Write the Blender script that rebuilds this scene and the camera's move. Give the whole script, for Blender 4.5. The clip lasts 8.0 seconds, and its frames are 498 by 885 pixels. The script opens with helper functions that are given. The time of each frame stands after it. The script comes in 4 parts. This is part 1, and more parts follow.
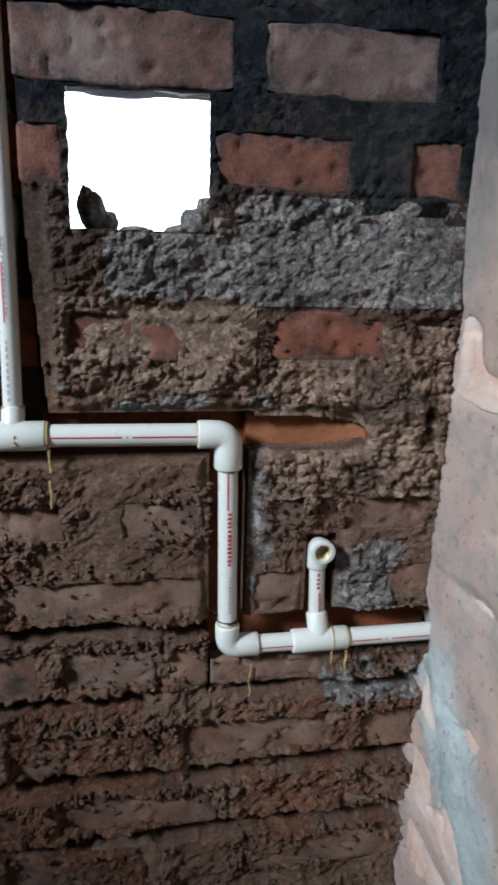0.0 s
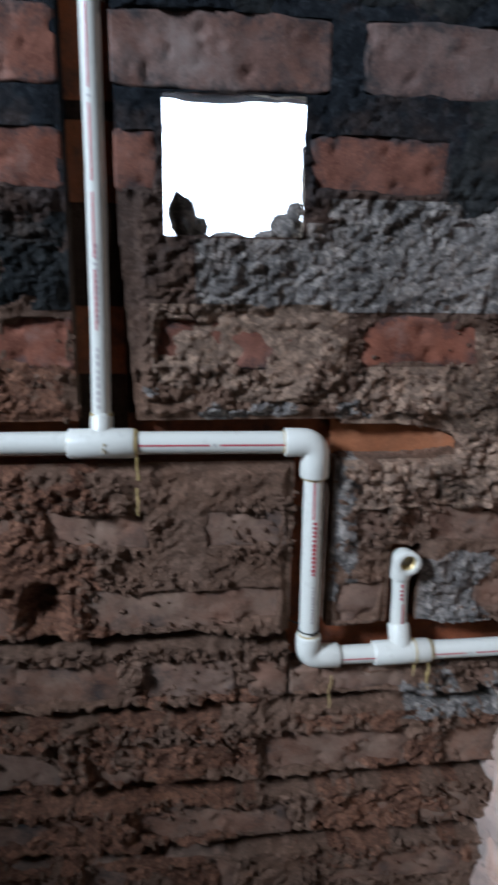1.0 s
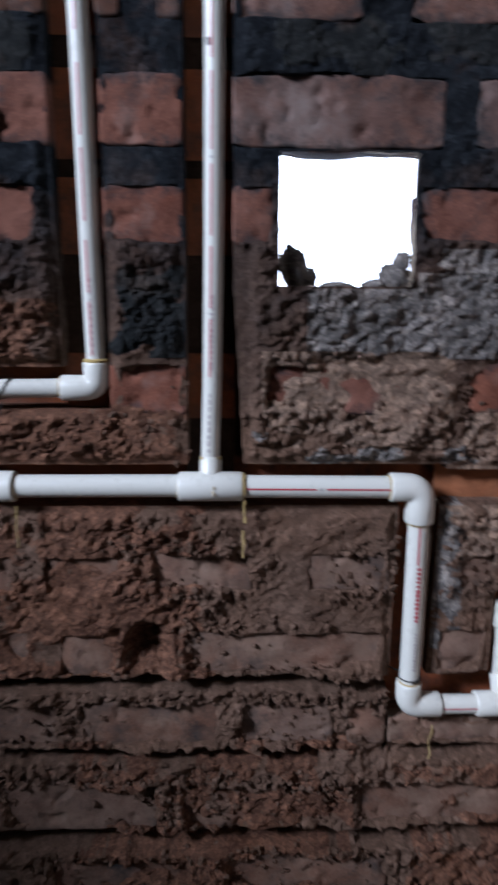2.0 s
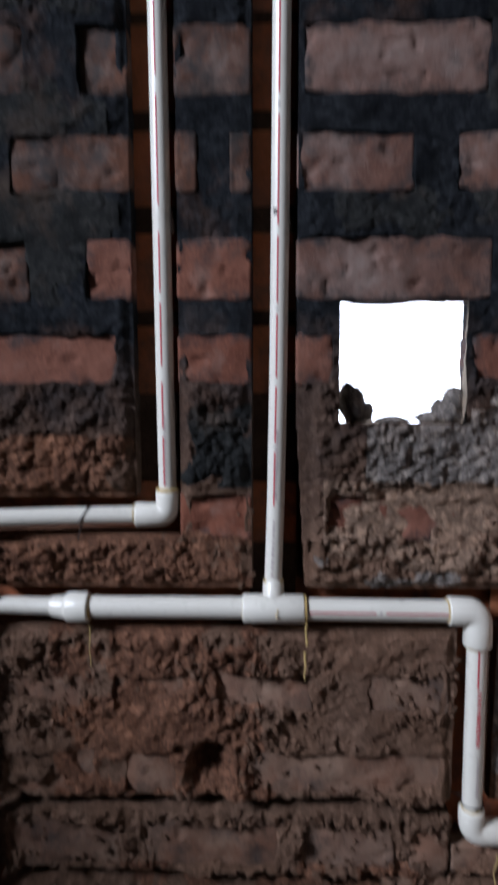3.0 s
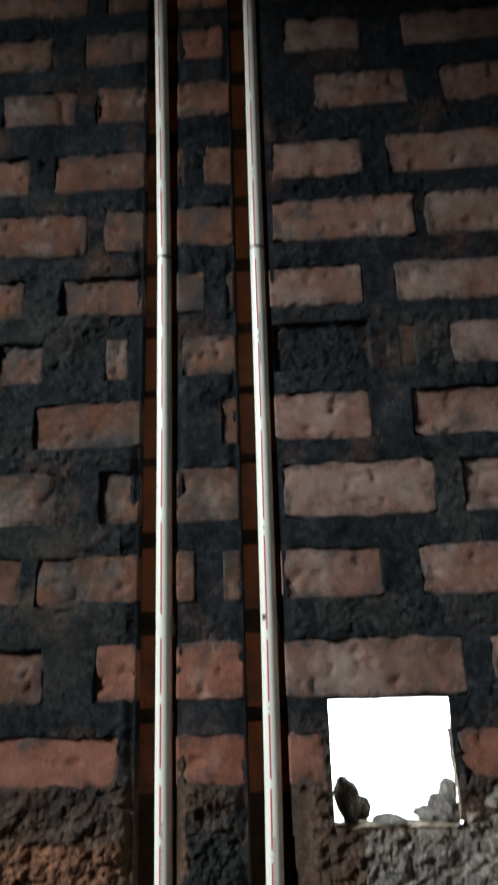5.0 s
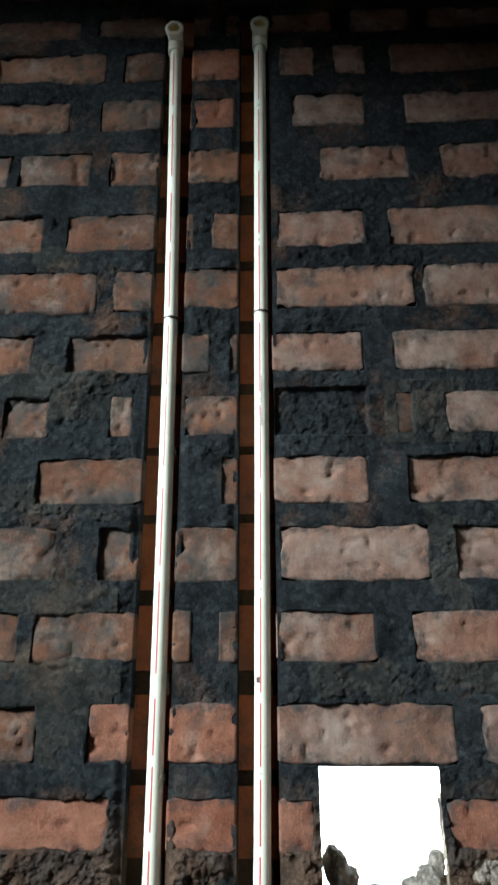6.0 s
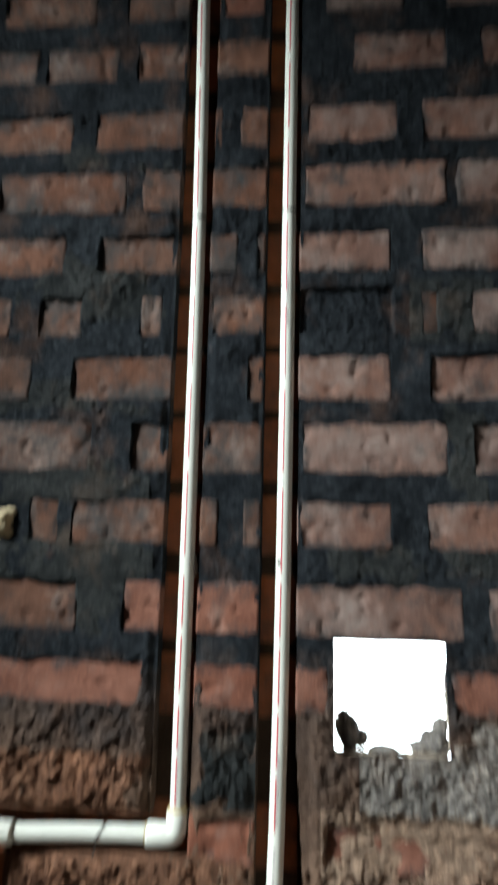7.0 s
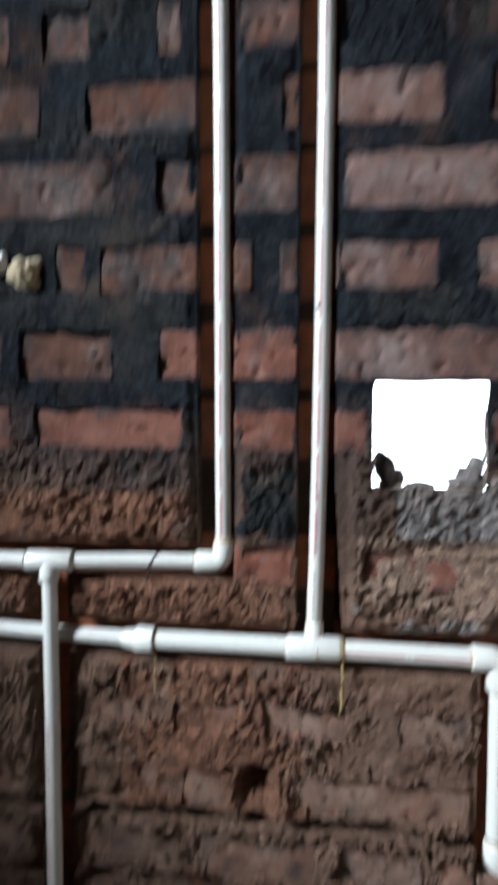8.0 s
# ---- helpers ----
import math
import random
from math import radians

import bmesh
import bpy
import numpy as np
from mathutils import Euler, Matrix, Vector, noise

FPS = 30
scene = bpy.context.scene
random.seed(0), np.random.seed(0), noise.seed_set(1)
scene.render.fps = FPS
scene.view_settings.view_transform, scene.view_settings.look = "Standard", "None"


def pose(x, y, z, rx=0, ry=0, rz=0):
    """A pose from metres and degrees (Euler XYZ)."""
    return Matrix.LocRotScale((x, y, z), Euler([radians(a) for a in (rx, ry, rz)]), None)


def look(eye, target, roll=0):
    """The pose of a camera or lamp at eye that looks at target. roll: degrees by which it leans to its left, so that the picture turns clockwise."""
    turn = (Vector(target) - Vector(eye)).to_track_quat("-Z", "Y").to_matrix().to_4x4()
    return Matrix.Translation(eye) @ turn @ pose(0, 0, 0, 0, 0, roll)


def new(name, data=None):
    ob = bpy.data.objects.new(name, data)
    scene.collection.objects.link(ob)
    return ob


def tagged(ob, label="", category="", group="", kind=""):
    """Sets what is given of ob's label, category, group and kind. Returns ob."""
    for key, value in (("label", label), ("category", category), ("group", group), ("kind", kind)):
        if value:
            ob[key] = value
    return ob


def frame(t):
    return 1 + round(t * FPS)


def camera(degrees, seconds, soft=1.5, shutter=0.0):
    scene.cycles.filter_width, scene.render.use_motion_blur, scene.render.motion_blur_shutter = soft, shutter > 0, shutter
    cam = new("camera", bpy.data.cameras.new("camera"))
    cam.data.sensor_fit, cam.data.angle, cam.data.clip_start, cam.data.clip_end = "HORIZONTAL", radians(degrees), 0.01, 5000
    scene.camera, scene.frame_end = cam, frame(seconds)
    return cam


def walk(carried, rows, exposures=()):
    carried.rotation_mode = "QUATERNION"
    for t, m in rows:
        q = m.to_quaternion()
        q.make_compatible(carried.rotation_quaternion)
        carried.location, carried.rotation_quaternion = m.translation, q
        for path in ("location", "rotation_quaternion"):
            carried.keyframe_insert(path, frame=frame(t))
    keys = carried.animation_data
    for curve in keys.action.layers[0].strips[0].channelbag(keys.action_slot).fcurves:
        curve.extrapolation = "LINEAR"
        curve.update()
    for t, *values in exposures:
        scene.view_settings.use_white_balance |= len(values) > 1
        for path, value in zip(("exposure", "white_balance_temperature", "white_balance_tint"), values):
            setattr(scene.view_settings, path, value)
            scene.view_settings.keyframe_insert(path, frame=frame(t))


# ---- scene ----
cam = camera(42.3, 8.0, 2.8, 0.9)
PATH = [
    (0, (0.064, -0.736, 1.171), (0.373, 1.163, 0.626), 1.4),
    (0.5, (0.05, -0.726, 1.173), (0.302, 1.178, 0.615), 1.1),
    (1, (0.004, -0.715, 1.175), (0.21, 1.198, 0.63), 0.9),
    (1.5, (-0.035, -0.718, 1.182), (0.091, 1.225, 0.728), -0.9),
    (2, (-0.065, -0.717, 1.191), (-0.002, 1.23, 0.739), 0.4),
    (2.2, (-0.07, -0.725, 1.196), (-0.087, 1.232, 0.784), 0.4),
    (3.3, (-0.103, -0.761, 1.292), (-0.169, 1.234, 1.168), -0.5),
    (3.5, (-0.081, -0.774, 1.304), (-0.191, 1.223, 1.296), -0.8),
    (4, (-0.088, -0.8, 1.36), (-0.163, 1.19, 1.539), -0.4),
    (4.5, (-0.062, -0.812, 1.391), (-0.155, 1.155, 1.74), -1.2),
    (5, (-0.055, -0.845, 1.426), (-0.152, 1.077, 1.971), -1.7),
    (5.2, (-0.057, -0.856, 1.433), (-0.159, 1.058, 2.005), -0.8),
    (6.3, (-0.065, -0.886, 1.466), (-0.132, 1.007, 2.107), -0.1),
    (6.5, (-0.055, -0.894, 1.46), (-0.215, 0.996, 2.094), 0.4),
    (7, (-0.045, -0.899, 1.419), (-0.231, 1.052, 1.819), 1.4),
    (7.5, (-0.053, -0.907, 1.36), (-0.211, 1.079, 1.54), -0.3),
    (8, (-0.07, -0.865, 1.32), (-0.314, 1.114, 1.169), 0.2),
]
walk(cam, [(t, look(eye, target, roll)) for t, eye, target, roll in PATH], [
    (0, -1.2, 5400, 6), (1, -1.31, 5200, 9), (2, -1.44, 5250, 17), (3.5, -1.62, 5850, 17), (4, -1.50, 5950, 9), (4.5, -1.43, 6000, 5), (5, -1.2, 6050, 3),
    (5.2, -1.12, 6050, 2), (6.3, -0.12, 5950, -5), (6.5, -0.12, 5950, -5), (7, -0.64, 5950, 0), (7.5, -0.70, 5800, 4), (8, -0.78, 5500, 8)])

# ---- world and light ----
world = bpy.data.worlds.new("world")
scene.world = world
world.use_nodes = True
wn, wl = world.node_tree.nodes, world.node_tree.links
sky = wn.new("ShaderNodeTexSky")
sky.sky_type, sky.sun_disc = "NISHITA", False
sky.sun_elevation, sky.sun_rotation = radians(42), radians(200)
wl.new(sky.outputs[0], wn["Background"].inputs[0])
wn["Background"].inputs[1].default_value = 0.10

ROOM_LEFT, ROOM_RIGHT, ROOM_BACK, ROOM_TOP = -1.7, 0.437, -2.7, 3.30
LIGHT_OPENING = (-2.30, -0.76, 1.81, 2.94)  # near edge, far edge, sill and head of an unseen opening, set to shape the light

# an area lamp added high outside for the daylight; the opening's head cuts it off
lamp = bpy.data.lights.new("daylight_outside", "AREA")
lamp.shape, lamp.size, lamp.size_y = "RECTANGLE", 0.95, 0.95
lamp.energy, lamp.color = 1290.0, (0.95, 0.98, 1.0)
lamp_ob = new("daylight_outside", lamp)
lamp_ob.matrix_world = look((-4.2, -2.65, 3.9), (0.0, 0.0, 0.9))


# ---- noise on arrays ----
def lattice(ix, iy, seed):
    n = (ix.astype(np.int64) * 374761393 + iy.astype(np.int64) * 668265263 + seed * 974711) & 0xFFFFFFFF
    n = ((n ^ (n >> 13)) * 1274126177) & 0xFFFFFFFF
    n = ((n ^ (n >> 16)) * 2246822519) & 0xFFFFFFFF
    return ((n ^ (n >> 15)) & 0xFFFF) / 65535.0


def vnoise(x, y, seed=0):
    """Smooth value noise, 0 to 1."""
    x, y = np.asarray(x, float), np.asarray(y, float)
    ix, iy = np.floor(x), np.floor(y)
    fx, fy = x - ix, y - iy
    fx, fy = fx * fx * (3 - 2 * fx), fy * fy * (3 - 2 * fy)
    a, b = lattice(ix, iy, seed), lattice(ix + 1, iy, seed)
    c, d = lattice(ix, iy + 1, seed), lattice(ix + 1, iy + 1, seed)
    return (a * (1 - fx) + b * fx) * (1 - fy) + (c * (1 - fx) + d * fx) * fy


def fbm(x, y, seed=0, octaves=3):
    out, amp, tot = 0.0, 1.0, 0.0
    for k in range(octaves):
        out = out + amp * vnoise(x * 2 ** k + 7.3 * k, y * 2 ** k + 3.1 * k, seed + k)
        tot, amp = tot + amp, amp * 0.5
    return out / tot


def lumps(x, y, seed=0):
    """Rounded crumbs: the height of a field of domes of uneven size, 0 to 1."""
    x, y = np.asarray(x, float), np.asarray(y, float)
    ix, iy = np.floor(x), np.floor(y)
    best = np.zeros_like(x)
    for dx in (-1, 0, 1):
        for dy in (-1, 0, 1):
            jx, jy = ix + dx, iy + dy
            px, py = jx + lattice(jx, jy, seed), jy + lattice(jx, jy, seed + 1)
            r = 0.35 + 0.6 * lattice(jx, jy, seed + 2)
            top = 0.35 + 0.65 * lattice(jx, jy, seed + 3)
            d2 = ((x - px) ** 2 + (y - py) ** 2) / (r * r)
            best = np.maximum(best, top * np.sqrt(np.clip(1 - d2, 0, 1)))
    return best


def step(a, b, v):
    t = np.clip((v - a) / (b - a), 0, 1)
    return t * t * (3 - 2 * t)


# ---- materials ----
def material(name):
    m = bpy.data.materials.new(name)
    m.use_nodes = True
    return m, m.node_tree.nodes, m.node_tree.links, m.node_tree.nodes["Principled BSDF"]


def tex(n, l, vec, scale, detail=4, rough=0.6, kind="ShaderNodeTexNoise"):
    t = n.new(kind)
    t.inputs["Scale"].default_value = scale
    if kind == "ShaderNodeTexNoise":
        t.inputs["Detail"].default_value, t.inputs["Roughness"].default_value = detail, rough
    l.new(vec, t.inputs["Vector"])
    return t.outputs[0]


def ramp(n, l, fac, lo, hi, a=(0, 0, 0, 1), b=(1, 1, 1, 1)):
    r = n.new("ShaderNodeValToRGB")
    r.color_ramp.elements[0].position, r.color_ramp.elements[1].position = lo, hi
    r.color_ramp.elements[0].color, r.color_ramp.elements[1].color = (*a[:3], 1), (*b[:3], 1)
    l.new(fac, r.inputs[0])
    return r.outputs[0]


def mix(n, l, fac, a, b, mode="MIX"):
    m = n.new("ShaderNodeMix")
    m.data_type, m.blend_type = "RGBA", mode
    for sock, val in ((m.inputs[0], fac), (m.inputs[6], a), (m.inputs[7], b)):
        if isinstance(val, bpy.types.NodeSocket):
            l.new(val, sock)
        elif isinstance(val, tuple):
            sock.default_value = (*val[:3], 1)
        else:
            sock.default_value = val
    return m.outputs[2]


def bump(n, l, b, height, strength, distance):
    k = n.new("ShaderNodeBump")
    k.inputs["Strength"].default_value, k.inputs["Distance"].default_value = strength, distance
    l.new(height, k.inputs["Height"])
    l.new(k.outputs[0], b.inputs["Normal"])


def shifted(n, l, vec, by=4.0):
    a = n.new("ShaderNodeVectorMath")
    a.operation = "ADD"
    a.inputs[1].default_value = (by, by * 1.3, by * 0.7)
    l.new(vec, a.inputs[0])
    return a.outputs[0]


def brick_material(name, low, high, film, film_lo, film_hi, grain=0.9, grime=0.32, warm=(1.04, 0.90, 0.80), cool=(0.92, 1.10, 1.22), smeared=(0.026, 0.024, 0.023), reach=0.016):
    """Fired clay: each brick its own shade, blotches, pits, a film of cement and dust in patches, and mortar smeared raggedly over its arrises."""
    m, n, l, b = material(name)
    info = n.new("ShaderNodeObjectInfo")
    co = n.new("ShaderNodeTexCoord").outputs["Object"]
    shift = n.new("ShaderNodeVectorMath")
    shift.operation = "MULTIPLY_ADD"
    l.new(info.outputs["Random"], shift.inputs[0])
    shift.inputs[1].default_value = (37.0, 53.0, 71.0)
    l.new(co, shift.inputs[2])
    v = shift.outputs[0]
    base = mix(n, l, ramp(n, l, info.outputs["Random"], 0.0, 1.0), low, high)
    # some bricks fired redder, some greyer, some in two tones
    toss = n.new("ShaderNodeTexWhiteNoise")
    toss.noise_dimensions = "1D"
    l.new(info.outputs["Random"], toss.inputs["W"])
    red = mix(n, l, 1.0, base, warm, "MULTIPLY")
    grey = mix(n, l, 1.0, base, cool, "MULTIPLY")
    base = mix(n, l, ramp(n, l, toss.outputs["Value"], 0.50, 0.80), base, red)
    base = mix(n, l, ramp(n, l, toss.outputs["Value"], 0.12, 0.38, (1, 1, 1), (0, 0, 0)), base, grey)
    base = mix(n, l, ramp(n, l, tex(n, l, shifted(n, l, v, 17.0), 6, 3, 0.6), 0.52, 0.60), base, red)
    blot = ramp(n, l, tex(n, l, v, 22, 5, 0.65), 0.35, 0.7)
    base = mix(n, l, blot, base, tuple(c * 0.62 for c in low))
    speck = ramp(n, l, tex(n, l, v, 420, 3, 0.7), 0.52, 0.72)
    base = mix(n, l, mix(n, l, 0.35, (0, 0, 0), speck), base, tuple(min(1, c * 1.7) for c in high))
    dust = ramp(n, l, tex(n, l, v, 14, 7, 0.72), film_lo, film_hi)
    base = mix(n, l, dust, base, film)
    dark = ramp(n, l, tex(n, l, shifted(n, l, v), 11, 8, 0.74), 1 - grime - 0.06, 1 - grime + 0.08)
    base = mix(n, l, dark, base, (0.040, 0.038, 0.036))
    streak = ramp(n, l, tex(n, l, shifted(n, l, v, 9.0), 30, 6, 0.8), 0.42, 0.75)
    base = mix(n, l, mix(n, l, 0.35, (0, 0, 0), streak), base, tuple(c * 1.5 for c in high))
    rim = n.new("ShaderNodeAttribute")
    rim.attribute_name = "to_edge"
    ragged = n.new("ShaderNodeMath")
    ragged.operation = "MULTIPLY_ADD"
    l.new(mix(n, l, 0.4, tex(n, l, shifted(n, l, v, 31.0), 26, 6, 0.7), tex(n, l, shifted(n, l, v, 35.0), 110, 4, 0.7)), ragged.inputs[0])
    ragged.inputs[1].default_value = -8.0 * reach
    l.new(rim.outputs["Fac"], ragged.inputs[2])
    wipe = n.new("ShaderNodeMapRange")
    wipe.interpolation_type = "SMOOTHSTEP"
    wipe.inputs[1].default_value, wipe.inputs[2].default_value = -4.45 * reach, -2.7 * reach
    wipe.inputs[3].default_value, wipe.inputs[4].default_value = 0.92, 0.0
    l.new(ragged.outputs[0], wipe.inputs[0])
    base = mix(n, l, wipe.outputs[0], base, mix(n, l, blot, smeared, tuple(c * 1.7 for c in smeared)))
    l.new(base, b.inputs["Base Color"])
    b.inputs["Roughness"].default_value, b.inputs["Specular IOR Level"].default_value = 0.9, 0.12
    fine = mix(n, l, 0.5, tex(n, l, v, 70, 8, 0.7), tex(n, l, v, 420, 3, 0.7))
    bump(n, l, b, fine, grain * 0.7, 0.004)
    return m


BRICK = brick_material("fired_brick", (0.148, 0.054, 0.033), (0.235, 0.102, 0.065), (0.22, 0.145, 0.115), 0.55, 0.76, 0.7, 0.40)
BRICK_DUSTY = brick_material("dusty_brick", (0.105, 0.054, 0.040), (0.180, 0.104, 0.079), (0.195, 0.145, 0.122), 0.46, 0.68, 0.7, 0.40)
# grimy brick, its colour also lowered to stand for the dim upper left
BRICK_GRIMY_DIM = brick_material("grimy_dim_brick", (0.080, 0.036, 0.022), (0.140, 0.069, 0.044), (0.18, 0.145, 0.125), 0.52, 0.74, 0.8, 0.47, smeared=(0.018, 0.017, 0.016), reach=0.020)
BRICK_LOW = brick_material("smeared_brick", (0.140, 0.074, 0.048), (0.235, 0.134, 0.090), (0.225, 0.150, 0.105), 0.42, 0.66, 1.0, 0.41, smeared=(0.075, 0.048, 0.034), reach=0.018)
BRICK_SIDE = brick_material("pale_brick", (0.56, 0.36, 0.265), (0.64, 0.44, 0.335), (0.60, 0.50, 0.43), 0.42, 0.7, 0.8, 0.16, (1.05, 0.95, 0.88), (1.0, 1.04, 1.06), (0.44, 0.36, 0.30), 0.014)
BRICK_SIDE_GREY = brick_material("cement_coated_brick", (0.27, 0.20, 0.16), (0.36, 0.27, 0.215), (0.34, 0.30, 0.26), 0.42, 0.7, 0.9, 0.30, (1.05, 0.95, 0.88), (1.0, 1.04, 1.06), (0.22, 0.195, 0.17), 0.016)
BRICK_CUT = brick_material("cut_brick", (0.260, 0.085, 0.036), (0.33, 0.108, 0.046), (0.17, 0.075, 0.05), 0.45, 0.7, 0.6, 0.42)
BRICK_FRESH = brick_material("fresh_cut_brick", (0.25, 0.100, 0.045), (0.28, 0.118, 0.055), (0.29, 0.145, 0.085), 0.55, 0.8, 0.5, 0.1)


def mortar_material(name, dark, light, earth, z_lo, z_hi, soot=0.6, sand=2.9, relief=0.009):
    """Sandy cement: grey higher up, splashed with brown earth lower down."""
    m, n, l, b = material(name)
    co = n.new("ShaderNodeTexCoord").outputs["Object"]
    big = tex(n, l, co, 9, 6, 0.7)
    base = mix(n, l, ramp(n, l, big, 0.36, 0.68), dark, light)
    tone = ramp(n, l, tex(n, l, shifted(n, l, co), 17, 7, 0.7), 0.40, 0.66)
    base = mix(n, l, mix(n, l, 0.6, (0, 0, 0), tone), base, tuple(min(1, c * 1.35) for c in light))
    sep = n.new("ShaderNodeSeparateXYZ")
    l.new(co, sep.inputs[0])
    wob = n.new("ShaderNodeMath")
    wob.operation = "MULTIPLY_ADD"
    l.new(tex(n, l, co, 5, 5, 0.7), wob.inputs[0])
    wob.inputs[1].default_value = 0.55
    l.new(sep.outputs[2], wob.inputs[2])
    span = n.new("ShaderNodeMapRange")
    span.inputs[1].default_value, span.inputs[2].default_value = z_lo, z_hi
    span.inputs[3].default_value, span.inputs[4].default_value = 0.92, 0.0
    l.new(wob.outputs[0], span.inputs[0])
    soil = mix(n, l, ramp(n, l, big, 0.3, 0.7), earth, tuple(c * 1.5 for c in earth))
    soil = mix(n, l, mix(n, l, 0.7, (0, 0, 0), tone), soil, tuple(c * k for c, k in zip(earth, (1.25, 1.35, 1.45))))
    base = mix(n, l, span.outputs[0], base, soil)
    rust = ramp(n, l, tex(n, l, shifted(n, l, co, 11.0), 7, 6, 0.7), 0.54, 0.74)
    base = mix(n, l, mix(n, l, 0.4, (0, 0, 0), rust), base, tuple(c * k for c, k in zip(earth, (1.5, 1.25, 1.05))))
    warp = n.new("ShaderNodeVectorMath")
    warp.operation = "MULTIPLY_ADD"
    wt = n.new("ShaderNodeTexNoise")
    wt.inputs["Scale"].default_value = 120
    l.new(co, wt.inputs["Vector"])
    l.new(wt.outputs["Color"], warp.inputs[0])
    warp.inputs[1].default_value = (0.012, 0.012, 0.012)
    l.new(co, warp.inputs[2])
    for size, amount in ((130, 0.62), (330, 0.5)):
        cell = n.new("ShaderNodeTexVoronoi")
        cell.inputs["Scale"].default_value = size
        l.new(warp.outputs[0], cell.inputs["Vector"])
        one = n.new("ShaderNodeSeparateColor")
        l.new(cell.outputs["Color"], one.inputs[0])
        pale = ramp(n, l, one.outputs[0], 0.45, 0.95)
        base = mix(n, l, mix(n, l, amount, (0, 0, 0), pale), base, mix(n, l, 1.0, mix(n, l, 0.35, base, light), (sand, sand * 0.98, sand * 0.94), "MULTIPLY"))
    pores = ramp(n, l, tex(n, l, shifted(n, l, co, 23.0), 210, 4, 0.8), 0.56, 0.70)
    base = mix(n, l, mix(n, l, soot, (0, 0, 0), pores), base, tuple(c * 0.4 for c in dark))
    l.new(base, b.inputs["Base Color"])
    b.inputs["Roughness"].default_value, b.inputs["Specular IOR Level"].default_value = 0.95, 0.06
    bump(n, l, b, mix(n, l, 0.5, tex(n, l, co, 230, 6, 0.8), tex(n, l, co, 650, 3, 0.8)), 1.0, relief)
    return m


# its upper tone is near black and bluish, painting in dim light and glare
MORTAR = mortar_material("rough_mortar", (0.0035, 0.004, 0.005), (0.0135, 0.015, 0.017), (0.108, 0.062, 0.039), 1.32, 1.60, 0.7, 2.3, 0.0045)
# pale, warm colour puts the daylight glow into the hole's sides
REVEAL = mortar_material("lit_edge_mortar", (0.30, 0.25, 0.19), (0.44, 0.37, 0.29), (0.6, 0.48, 0.36), -3, -2, 0.3, 1.1)
CHASE_MORTAR = mortar_material("sawn_mortar", (0.022, 0.014, 0.010), (0.050, 0.030, 0.021), (0.12, 0.09, 0.07), -3, -2, 0.5, 1.4, 0.002)
GREY_SAND = mortar_material("grey_sandy_mortar", (0.070, 0.062, 0.056), (0.140, 0.122, 0.108), (0.12, 0.09, 0.07), -3, -2, 0.7, 2.6, 0.005)
DARK_SAND = mortar_material("dark_sandy_mortar", (0.008, 0.009, 0.009), (0.023, 0.023, 0.022), (0.12, 0.09, 0.07), -3, -2, 0.6, 1.9, 0.004)
RUSTY = mortar_material("rusty_mortar", (0.058, 0.026, 0.016), (0.122, 0.062, 0.038), (0.17, 0.085, 0.048), -3, -2, 0.75, 2.2, 0.005)
# lighter brown crumbs, with light bounced off the side wall in the colour
TAN_LIT = mortar_material("tan_lit_mortar", (0.100, 0.064, 0.044), (0.20, 0.136, 0.096), (0.17, 0.085, 0.048), -3, -2, 0.75, 2.2, 0.005)


